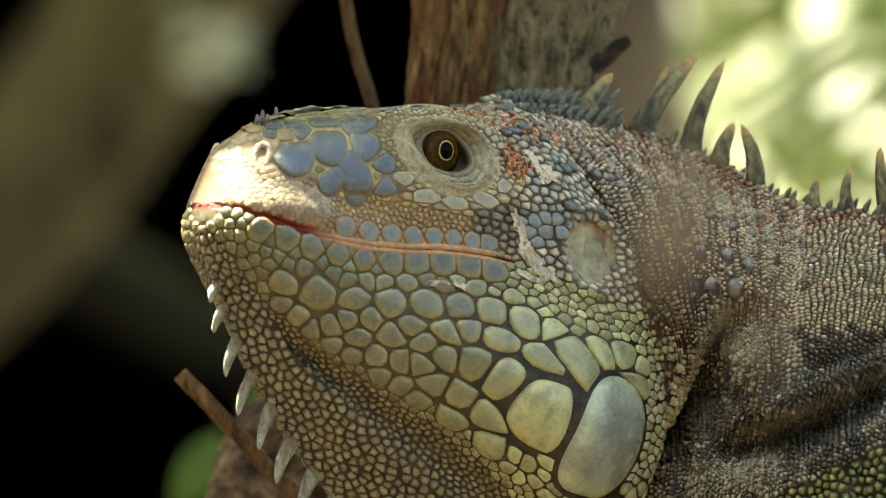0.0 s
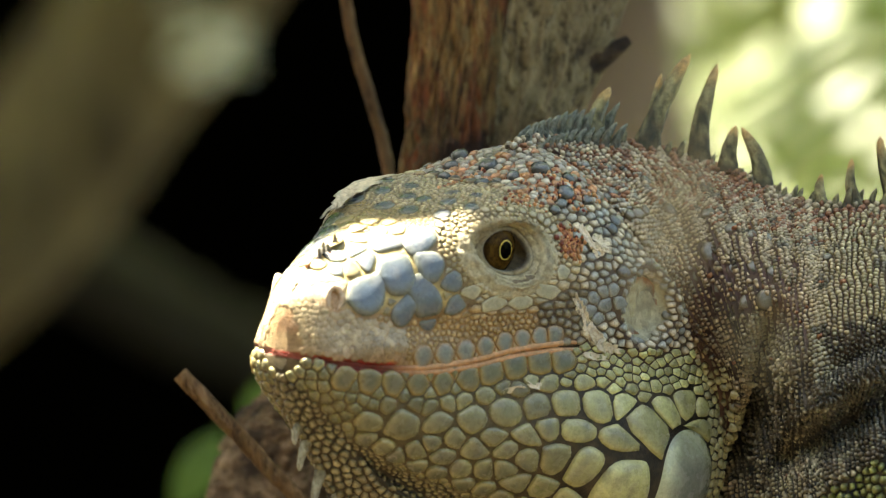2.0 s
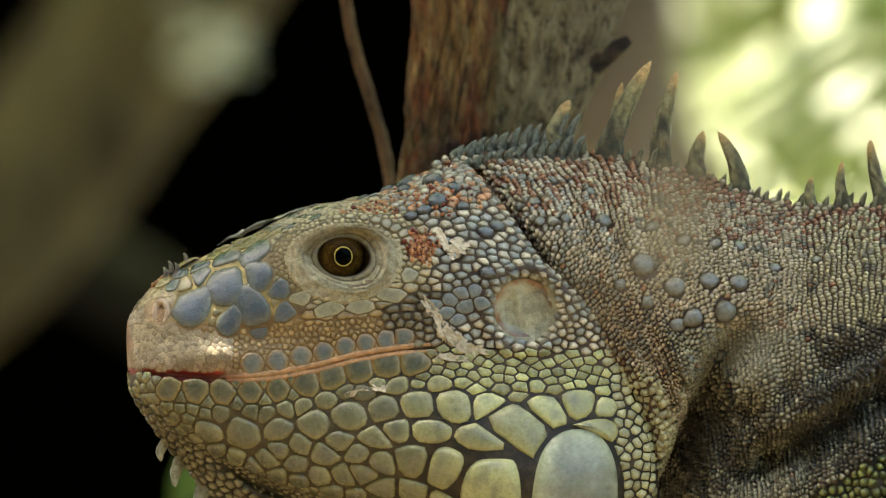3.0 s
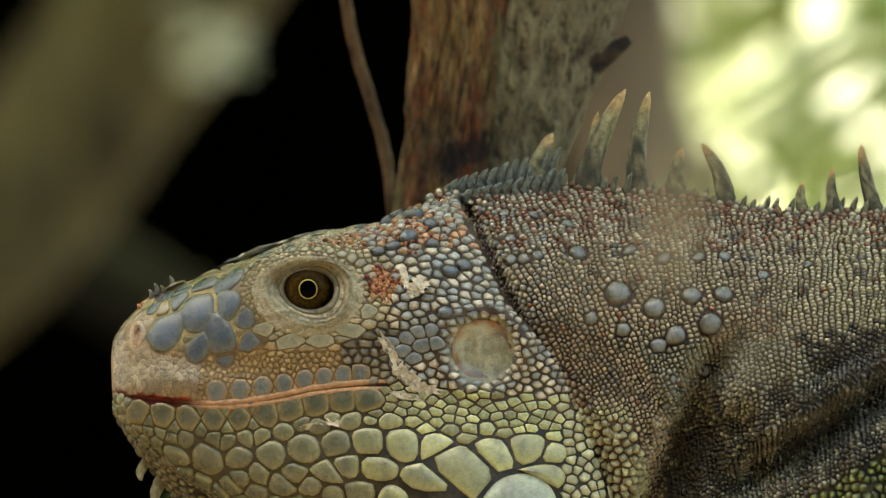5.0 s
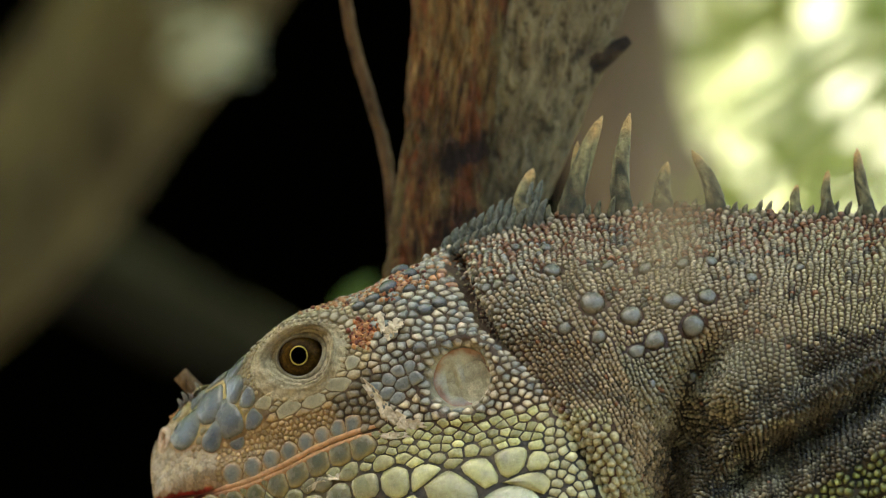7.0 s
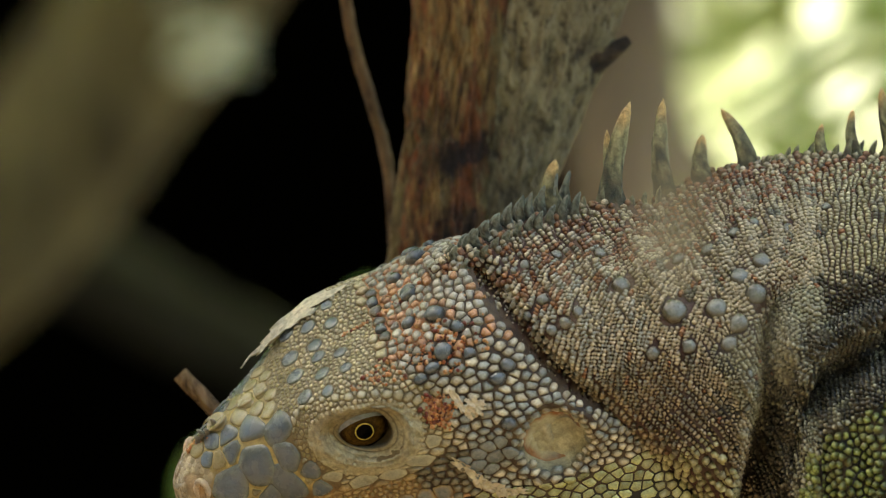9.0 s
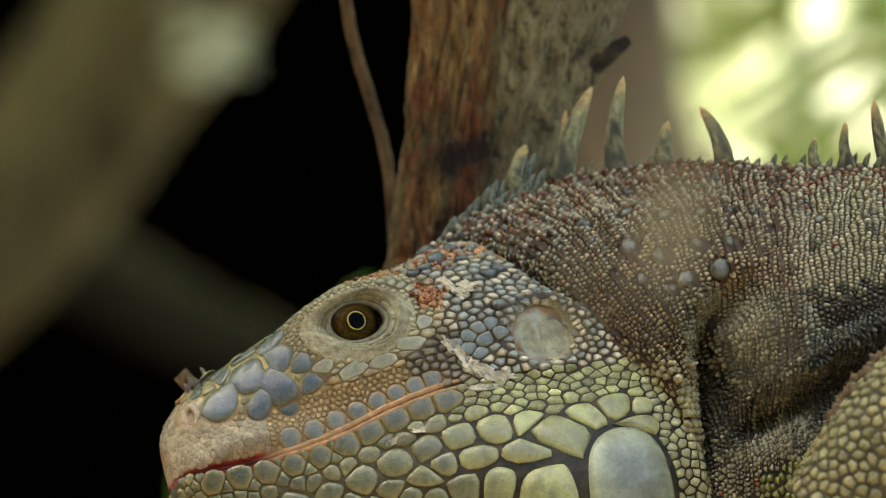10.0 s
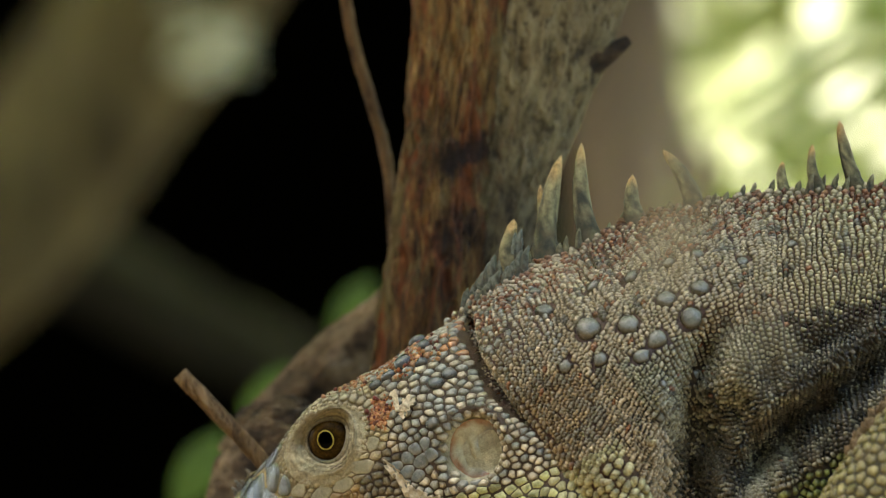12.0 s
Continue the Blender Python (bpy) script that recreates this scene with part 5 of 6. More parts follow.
def wood(name, points, material, label, category, sides=40, per=24, rough=0.08, grain=0.05, knots=(), seed=0.0, caps=True, squash=1.0):
    """A limb along points (x, y, z, radius): a bark tube with lengthwise fibres, cracks and knots."""
    P = [Vector(q[:3]) for q in points]
    R = [q[3] for q in points]
    n = (len(P) - 1) * per + 1
    T = np.linspace(0, len(P) - 1, n)
    ctr, rad = [], []
    for t in T:
        i = min(int(t), len(P) - 2)
        f = t - i
        p0, p1, p2, p3 = P[max(i - 1, 0)], P[i], P[i + 1], P[min(i + 2, len(P) - 1)]
        ctr.append(0.5 * (2 * p1 + (p2 - p0) * f + (2 * p0 - 5 * p1 + 4 * p2 - p3) * f * f + (3 * p1 - p0 - 3 * p2 + p3) * f ** 3))
        rad.append(R[i] * (1 - f) + R[i + 1] * f)
    V = []
    side = None
    length = 0.0
    for i in range(n):
        d = (ctr[min(i + 1, n - 1)] - ctr[max(i - 1, 0)]).normalized()
        if side is None:
            side = d.cross(Vector((0, 1, 0.2))).normalized()
        side = (side - d * side.dot(d)).normalized()
        oth = d.cross(side)
        if i:
            length += (ctr[i] - ctr[i - 1]).length
        for j in range(sides):
            a = j / sides * 2 * math.pi
            w = side * math.cos(a) + oth * math.sin(a) * squash
            r = rad[i]
            s1 = noise.noise((math.cos(a) * 1.3 + seed, math.sin(a) * 1.3, length / r * 0.35))
            s2 = noise.noise((math.cos(a) * 5 + seed, math.sin(a) * 5, length / r * 0.5 + seed))
            s3 = noise.noise((math.cos(a) * 15 + seed, math.sin(a) * 15, length / r * 1.6))
            k = 1 + rough * s1 + grain * (0.8 * s3 + 0.9 * s2) - grain * 0.7 * max(0.0, 0.16 - abs(s2)) / 0.16
            q = ctr[i] + w * (r * k)
            for (kx, ky, kz, kr, kh) in knots:
                g = math.exp(-((q - Vector((kx, ky, kz))).length / kr) ** 2)
                q = q + w * (kh * g)
            V.append(q)
    F = [(i * sides + j, i * sides + (j + 1) % sides, (i + 1) * sides + (j + 1) % sides, (i + 1) * sides + j) for i in range(n - 1) for j in range(sides)]
    if caps:
        F += [tuple(reversed(range(sides))), tuple(range((n - 1) * sides, n * sides))]
    base = ctr[0]
    ob = new(name, mesh_of(name, [v - base for v in V], F, material))
    ob.location = base
    return tagged(ob, label, category)


def limb_points(y, rows):
    out = []
    for u, v, w in rows:
        k = (1.6 + y) / 1.6
        out.append((*world_at(u, v, y), w * PX * k))
    return out


def knot(u, v, y, r, h):
    k = (1.6 + y) / 1.6
    return (*world_at(u, v, y - 0.02), r * PX * k, h * PX * k)


STEM_FOOT = [world_at(730, 2600, 0.064), world_at(790, 2600, 0.068)]
TRUNK_RED = wood_material("weathered_trunk", [lin(28, 16, 8), lin(98, 69, 37), lin(142, 106, 60), lin(180, 148, 96)], 300, (1, 1, 0.22), lin(134, 116, 78), lin(136, 72, 36),
                          [(stem_spot(852, 268, 0.064, 70) - STEM_FOOT[0], 0.0046), (stem_spot(800, 285, 0.064, 92) - STEM_FOOT[0], 0.005), (stem_spot(790, 420, 0.064, 96) - STEM_FOOT[0], 0.006)], 0.48)
TRUNK_GREY = wood_material("mossy_trunk", [lin(98, 85, 63), lin(136, 121, 91), lin(154, 139, 107), lin(172, 157, 123)], 220, (1, 1, 0.5), lin(150, 137, 106), lin(154, 118, 90),
                           [(stem_spot(1050, 95, 0.068, 90) - STEM_FOOT[1], 0.003)], 0.62)
tree = tagged(new("tree"), "weathered tree trunk of two fused stems, bark partly stripped", "tree")
for ob in (
        wood("red_stem", limb_points(0.064, [(730, 2600, 230), (735, 1400, 170), (752, 800, 112), (765, 640, 100), (782, 500, 98), (793, 330, 90), (804, 180, 86), (822, 0, 86), (832, -200, 92), (846, -700, 96)]),
             TRUNK_RED, "reddish-brown stripped stem", "", 130, 34, 0.13, 0.11, [knot(848, 268, 0.064, 34, -46), knot(800, 235, 0.064, 40, 16), knot(735, 560, 0.064, 30, -20)], 1.3),
        wood("grey_stem", limb_points(0.068, [(790, 2600, 200), (785, 1400, 160), (790, 800, 92), (812, 640, 80), (840, 500, 80), (892, 330, 84), (938, 180, 97), (988, 0, 112), (1050, -200, 118), (1200, -700, 116)]),
             TRUNK_GREY, "greyish mossy stem", "", 120, 34, 0.13, 0.09, [knot(1068, 80, 0.068, 36, 22), knot(925, 400, 0.068, 30, -16)], 4.1)):
    ob.parent = tree
    for k in ("category",):
        if k in ob:
            del ob[k]
stub = wood("branch_stub", limb_points(0.064, [(1040, 108, 34), (1080, 92, 17), (1114, 70, 8)]), STUB_MAT, "broken branch stub", "", 20, 10, 0.12, 0.08, (), 7.0)
stub.parent = tree

wood("twig", limb_points(0.10, [(600, -120, 11), (612, 0, 11), (630, 90, 11), (660, 190, 11), (682, 270, 11), (692, 350, 10), (696, 440, 9), (700, 540, 8)]), TWIG_MAT,
     "thin bare brown twig beside the trunk", "twig", 18, 14, 0.1, 0.05, (), 2.0)
wood("twig", limb_points(0.035, [(318, 662, 15), (370, 715, 15), (430, 778, 15), (480, 835, 14), (540, 895, 14), (700, 1080, 13)]), TWIG_MAT,
     "broken dry twig end jutting over the log", "twig", 26, 18, 0.10, 0.07, (), 3.0)
wood("log", limb_points(0.085, [(380, 1500, 190), (440, 1100, 160), (475, 930, 128), (490, 830, 110), (500, 770, 92), (505, 728, 66), (506, 706, 30), (506, 698, 6)]), LOG_MAT,
     "rotten grey-brown stump with crumbling top", "stump", 72, 22, 0.22, 0.09, [knot(420, 830, 0.085, 34, -30), knot(520, 800, 0.085, 50, 16)], 5.0)
wood("fallen_branch", limb_points(0.12, [(430, 830, 60), (500, 745, 62), (560, 690, 64), (620, 630, 60), (680, 570, 52), (760, 500, 40)]), LOG_MAT,
     "mossy fallen branch leaning on the trunk", "branch", 56, 20, 0.16, 0.07, [knot(550, 655, 0.12, 30, 14)], 6.0)
wood("twig", limb_points(0.30, [(925, 300, 9), (928, 420, 9), (934, 500, 12), (940, 640, 9), (960, 2600, 16)]), TWIG_MAT, "thin dark twig behind the trunk", "twig", 14, 10, 0.1, 0.05, (), 8.0)
wood("branch", [(-1.5, 0.0, -0.05, 0.10), (-0.9, 0.01, 0.26, 0.10), (-0.4, 0.02, 0.37, 0.095), (0.0, 0.03, 0.40, 0.095), (0.4, 0.03, 0.405, 0.1), (0.9, 0.05, 0.37, 0.11)], LOG_MAT,
     "thick rough branch under the iguana", "branch", 48, 14, 0.1, 0.05, (), 9.0)

# ---- far behind ----
wood("far_limb", limb_points(3.0, [(560, -400, 150), (380, -130, 155), (200, 110, 165), (90, 280, 160), (-30, 430, 150), (-200, 600, 140), (-480, 1000, 170), (-600, 2900, 190)]), LIMB_MAT,
     "thick olive-brown limb far behind, out of focus", "branch", 36, 12, 0.12, 0.03, (), 11.0)
wood("far_limb", limb_points(3.2, [(-150, 300, 70), (60, 420, 80), (220, 510, 80), (370, 590, 72), (510, 660, 64), (700, 780, 60), (900, 1300, 80), (1000, 2900, 90)]), DARK_LIMB,
     "crossing limb far behind, out of focus", "branch", 36, 12, 0.12, 0.03, (), 12.0)
wood("far_limb", limb_points(2.3, [(1560, 2900, 170), (1400, 900, 170), (1210, 500, 170), (1130, 290, 122), (1105, 140, 98), (1100, -60, 96), (1070, -300, 96)]), PALE_LIMB,
     "brown limb behind the crest, out of focus", "branch", 32, 12, 0.12, 0.03, (), 13.0)


def leaf_material(name, color):
    m, n, l, p = nodes_of(name)
    t = noise_node(n, l, 40, 4, 0.6)
    c = np.array(color)
    r = ramp(n, l, t.outputs[0], [(0.3, tuple(c * 0.7)), (0.7, tuple(c * 1.25))])
    l.new(r.outputs[0], p.inputs["Base Color"])
    p.inputs["Roughness"].default_value = 0.4
    tr = n.new("ShaderNodeBsdfTranslucent")
    l.new(r.outputs[0], tr.inputs[0])
    mx = n.new("ShaderNodeMixShader")
    mx.inputs[0].default_value = 0.45
    l.new(p.outputs[0], mx.inputs[1])
    l.new(tr.outputs[0], mx.inputs[2])
    l.new(mx.outputs[0], n["Material Output"].inputs[0])
    return m


LEAF_MAT = leaf_material("leaf_green", lin(138, 160, 84))
DARK_LEAF = leaf_material("leaf_dark", lin(92, 118, 58))
PALE_LEAF = leaf_material("leaf_pale", lin(188, 196, 120))
# paleness stands in for sun on the far left leaves
SUN_PALE = leaf_material("leaf_sun_pale", lin(226, 218, 190))


def leaf(bm_v, bm_f, pos, along, normal, length, width, curl, m=6):
    along, normal = Vector(along).normalized(), Vector(normal).normalized()
    sidev = along.cross(normal).normalized()
    n0 = len(bm_v)
    for i in range(m + 1):
        q = i / m
        w = width * math.sin(math.pi * min(q * 0.94 + 0.04, 1)) ** 0.8
        c = Vector(pos) + along * (length * q) - normal * (curl * q * q * length)
        bm_v += [c - sidev * w + normal * w * 0.25, c, c + sidev * w + normal * w * 0.25]
    for i in range(m):
        a = n0 + i * 3
        bm_f += [(a, a + 1, a + 4, a + 3), (a + 1, a + 2, a + 5, a + 4)]


def leaf_thing(name, leaves, material, label, category, kind=""):
    v, f = [], []
    for q in leaves:
        leaf(v, f, *q)
    ob = new(name, mesh_of(name, v, f, material))
    return tagged(ob, label, category, kind=kind)


rnd = random.Random(4)
for u, v, y, du, dv, L, w in ((590, 600, 0.9, 80, -120, 0.026, 0.006), (430, 730, 0.85, 90, -70, 0.026, 0.005), (310, 900, 0.7, 80, -130, 0.03, 0.007)):
    leaf_thing("leaf", [(world_at(u, v, y), (du, 0, -dv), (0.2, -1, 0.3), L, w, 0.1)], DARK_LEAF, "single green leaf behind the wood, out of focus", "leaf")

# palm leaflets behind the back, a pale frond and a darker one
def palm(y, u0, v0, n, label, mat):
    foot = world_at(u0 + n * 23, v0 + n * 9, y)
    frond = tagged(new("palm_frond"), label, "palm frond")
    frond.location = (foot.x, foot.y, 0)
    rows = [("stalk", (Vector((foot.x, foot.y, -0.02)), (0.02, 0, 1), (0, -1, 0), foot.z + 0.05, 0.006, 0.0))]
    for i in range(n):
        u, v = u0 + i * 46 + rnd.uniform(-14, 14), v0 + i * 18 + rnd.uniform(-20, 20)
        rows.append(("leaflet", (world_at(u, v, y + rnd.uniform(-0.1, 0.1)), (1.0 + rnd.uniform(-0.1, 0.1), 0.15, 0.8 + rnd.uniform(-0.12, 0.12)), (-0.5, -0.6, 0.7), 0.16 + rnd.uniform(0, 0.06), 0.0045, 0.12)))
    for name, row in rows:
        v, f = [], []
        leaf(v, f, *row)
        part(name, mesh_of(name, [q - frond.location for q in v], f, mat), frond)


palm(1.1, 1230, 420, 8, "palm leaflets out of focus, light and shade by colour", PALE_LEAF)
# darker green leaflets stand in for shadow streaks
palm(1.5, 1200, 260, 8, "palm leaflets out of focus, light and shade by colour", LEAF_MAT)
rows = []
for _ in range(150):
    u, v = rnd.uniform(1120, 1900), rnd.uniform(-260, 520)
    if u < 1230 and v > 60 + rnd.uniform(0, 80):
        continue
    rows.append((world_at(u, v, rnd.uniform(2.2, 3.4)), (rnd.uniform(-1, 1), rnd.uniform(-0.5, 0.5), rnd.uniform(-1, 0.6)), (rnd.uniform(-1, 1), -0.7, rnd.uniform(0, 1)), rnd.uniform(0.03, 0.07), rnd.uniform(0.008, 0.016), 0.15))
leaf_thing("far_foliage", rows, PALE_LEAF, "bright sunlit foliage far behind, out of focus", "foliage", "stuff")
rows = []
for _ in range(20):
    u, v = rnd.uniform(335, 405), rnd.uniform(0, 120)
    u += max(40 - v, 0) * 0.6
    rows.append((world_at(u, v, rnd.uniform(2.0, 2.6)), (rnd.uniform(-1, 1), 0, rnd.uniform(-1, 0.2)), (rnd.uniform(-0.5, 0.5), -0.7, 1), rnd.uniform(0.012, 0.024), rnd.uniform(0.004, 0.007), 0.15))
leaf_thing("far_foliage", rows, SUN_PALE, "pale leaves far behind, out of focus", "foliage", "stuff")


def ground_sheet():
    n = 60
    V, F = [], []
    for i in range(n + 1):
        for j in range(n + 1):
            x, y = (i / n - 0.5) * 2, (j / n - 0.5) * 2
            x, y = 60 * x * abs(x), 60 * y * abs(y)
            V.append((x, y, 0.04 * noise.noise((x * 0.9, y * 0.9, 0))))
    F = [(i * (n + 1) + j, (i + 1) * (n + 1) + j, (i + 1) * (n + 1) + j + 1, i * (n + 1) + j + 1) for i in range(n) for j in range(n)]
    m = plain("forest_floor", lin(50, 41, 27), 0.95, 0, 9, 0.5, 0.8, 0.02)
    tagged(new("ground", mesh_of("ground", V, F, m)), "dark leaf-littered forest floor", "ground", kind="structure")


ground_sheet()


def backdrop_sheet():
    """The distance: a self-glowing sheet coloured as dark undergrowth, with an opening to a sunlit clearing."""
    m, n, l, p = nodes_of("distance")
    out = n["Material Output"]
    n.remove(p)
    c = n.new("ShaderNodeTexCoord")
    sep = n.new("ShaderNodeSeparateXYZ")
    l.new(c.outputs["Object"], sep.inputs[0])
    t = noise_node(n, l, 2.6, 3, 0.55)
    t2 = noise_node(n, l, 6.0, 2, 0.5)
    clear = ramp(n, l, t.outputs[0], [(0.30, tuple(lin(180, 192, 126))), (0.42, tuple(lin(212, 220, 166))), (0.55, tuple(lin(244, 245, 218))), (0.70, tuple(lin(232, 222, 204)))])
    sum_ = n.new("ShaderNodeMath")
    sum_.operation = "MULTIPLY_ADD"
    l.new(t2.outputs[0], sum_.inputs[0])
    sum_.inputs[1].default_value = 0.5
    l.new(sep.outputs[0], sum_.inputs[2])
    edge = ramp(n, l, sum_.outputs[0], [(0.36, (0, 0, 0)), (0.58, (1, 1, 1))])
    # emission stands in for the daylight in the clearing
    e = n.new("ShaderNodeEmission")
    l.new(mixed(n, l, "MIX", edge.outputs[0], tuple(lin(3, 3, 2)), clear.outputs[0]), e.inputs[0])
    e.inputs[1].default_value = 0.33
    l.new(e.outputs[0], out.inputs[0])
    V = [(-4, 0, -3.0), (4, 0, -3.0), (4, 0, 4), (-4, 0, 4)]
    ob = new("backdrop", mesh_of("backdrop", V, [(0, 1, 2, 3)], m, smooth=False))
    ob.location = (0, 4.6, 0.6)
    tagged(ob, "self-glowing sheet coloured as dark undergrowth and a sunlit clearing", "backdrop", kind="structure")


backdrop_sheet()


def canopy():
    """Unseen leaves added overhead to shade the animal and leave one gap for a sunbeam in front of it."""
    rr = random.Random(9)
    rows = []
    H = 0.5
    sx, sy = SUN_FROM.x / SUN_FROM.z * H, SUN_FROM.y / SUN_FROM.z * H
    for i in range(28):
        for j in range(20):
            x, y = -0.24 + i * 0.02, -0.14 + j * 0.02
            if x < 0.045 and y < 0.016:
                continue
            rows.append((Vector((sx + x + rr.uniform(-0.01, 0.01), sy + y + rr.uniform(-0.006, 0.006), 0.6 + H + rr.uniform(0, 0.04))),
                         (rr.uniform(-1, 1), rr.uniform(-1, 1), rr.uniform(-0.15, 0.15)), (0, 0, 1), 0.05, 0.024, 0.05))
    for k in range(5):                                              # leaves along the two near sides of the gap
        for i in range(28):
            x, y = -0.16 + i * 0.008, -0.037 + 0.014 * k
            if y < -0.012 and (x if i % 2 else x - 0.05) < -0.058:
                continue
            rows.append((Vector((sx + x, sy + y + rr.uniform(-0.002, 0.002), 0.6 + H + 0.003 * k)), (1 if i % 2 else -1, 0, 0.02), (0, 0, 1), 0.05, 0.011, 0.02))
        for i in range(29):
            x, y = 0.014 + 0.014 * k, -0.25 + i * 0.008
            rows.append((Vector((sx + x + rr.uniform(-0.002, 0.002), sy + y, 0.6 + H + 0.016 + 0.003 * k)), (0, 1 if i % 2 and y < -0.06 else -1, 0.02), (0, 0, 1), 0.05, 0.011, 0.02))
    leaf_thing("shade_leaves", rows, LEAF_MAT, "unseen green leaves added overhead as a sun blocker, with a gap", "foliage", "stuff")


canopy()


def forest():
    """Unseen light blockers: a roof of leaves over the background and a thicket behind the eye."""
    rr = random.Random(21)
    rows = []
    for _ in range(4200):
        x, y = rr.uniform(-3.4, 3.0), rr.uniform(0.75, 5.2)
        rows.append((Vector((x, y, 2.2 + 0.25 * rr.uniform(-1, 1))), (rr.uniform(-1, 1), rr.uniform(-1, 1), rr.uniform(-0.3, 0.3)), (rr.uniform(-0.3, 0.3), rr.uniform(-0.3, 0.3), 1), rr.uniform(0.2, 0.32), rr.uniform(0.07, 0.11), 0.1))
    leaf_thing("shade_roof", rows, LEAF_MAT, "unseen roof of green leaves added to shade the background", "foliage", "stuff")
    V, F = [], []
    n, m = 96, 14
    for i in range(n + 1):
        a = radians(-200 + 220 * i / n)
        for j in range(m + 1):
            # lower on the right, to let more skylight onto the jowl
            z = (1.0 + 2.6 * float(step(-50, -115, math.degrees(a)))) * j / m
            r = 3.6 + 0.5 * noise.noise((math.cos(a) * 4, math.sin(a) * 4, z * 1.6)) + 0.3 * noise.noise((math.cos(a) * 14, math.sin(a) * 14, z * 5))
            V.append((r * math.cos(a), r * math.sin(a), z - 0.05 + (0.4 * noise.noise((a * 6, 0, 0)) if j == m else 0)))
    F = [(i * (m + 1) + j, i * (m + 1) + j + 1, (i + 1) * (m + 1) + j + 1, (i + 1) * (m + 1) + j) for i in range(n) for j in range(m)]
    mat = plain("light_screen_green", lin(70, 84, 44), 0.8, 0, 14, 0.5, 0.8, 0.03)
    tagged(new("thicket", mesh_of("thicket", V, F, mat)), "unseen dark green thicket added to block low skylight", "thicket", kind="structure")


forest()


def haze_scraps():
    """Leaf scraps on hair-thin stalks, close to the eye, added to give a hazy smudge over the neck."""
    y = -0.78
    for u, v, L, w, lean in ((1230, 250, 0.0185, 0.0022, -0.25), (1318, 540, 0.0085, 0.0010, 0.4), (1052, 470, 0.006, 0.0009, -0.2)):
        p = world_at(u, v, y)
        thing = tagged(new("haze_leaf"), "small grey leaf scrap on a hair-thin stalk, added as a hazy smudge, out of focus", "leaf")
        thing.location = p
        vv, ff = [], []
        leaf(vv, ff, Vector((0, 0, 0)), (lean, 0, -1), (0.1, -1, 0.2), L, w, 0.08)
        part("blade", mesh_of("blade", vv, ff, HAZE_MAT), thing)
        vv, ff = [], []
        top = Vector((0.01, 0, 1.45 - p.z))
        for k in range(9):
            c = top * (k / 8)
            vv += [c + Vector((0.00006, 0, 0)), c + Vector((-0.00003, 0.00005, 0)), c + Vector((-0.00003, -0.00005, 0))]
        for k in range(8):
            for j in range(3):
                ff.append((k * 3 + j, k * 3 + (j + 1) % 3, k * 3 + 3 + (j + 1) % 3, k * 3 + 3 + j))
        part("stalk", mesh_of("stalk", vv, ff, HAZE_MAT), thing)


# grey of the added scraps that blur into haze
HAZE_MAT = leaf_material("haze_grey", lin(74, 70, 60))
haze_scraps()


def screw(m):
    """The turn and slide of a pose, as a rotation vector and a translation rate."""
    q = m.to_quaternion()
    if q.w < 0:
        q.negate()
    ax, th = q.to_axis_angle()
    return ax, th, m.translation


def between(a, b, f):
    """A pose on the screw from a to b."""
    r = a.inverted() @ b
    ax, th, t = screw(r)
    def vmat(x):
        k = Matrix(((0, -ax.z, ax.y), (ax.z, 0, -ax.x), (-ax.y, ax.x, 0)))
        if abs(x) < 1e-6:
            return Matrix.Identity(3)
        return Matrix.Identity(3) + k * ((1 - math.cos(x)) / x) + (k @ k) * ((x - math.sin(x)) / x)
    u = vmat(th).inverted() @ t
    m = Matrix.Rotation(th * f, 4, ax) if abs(th) > 1e-9 else Matrix.Identity(4)
    m.translation = vmat(th * f) @ (u * f)
    return a @ m


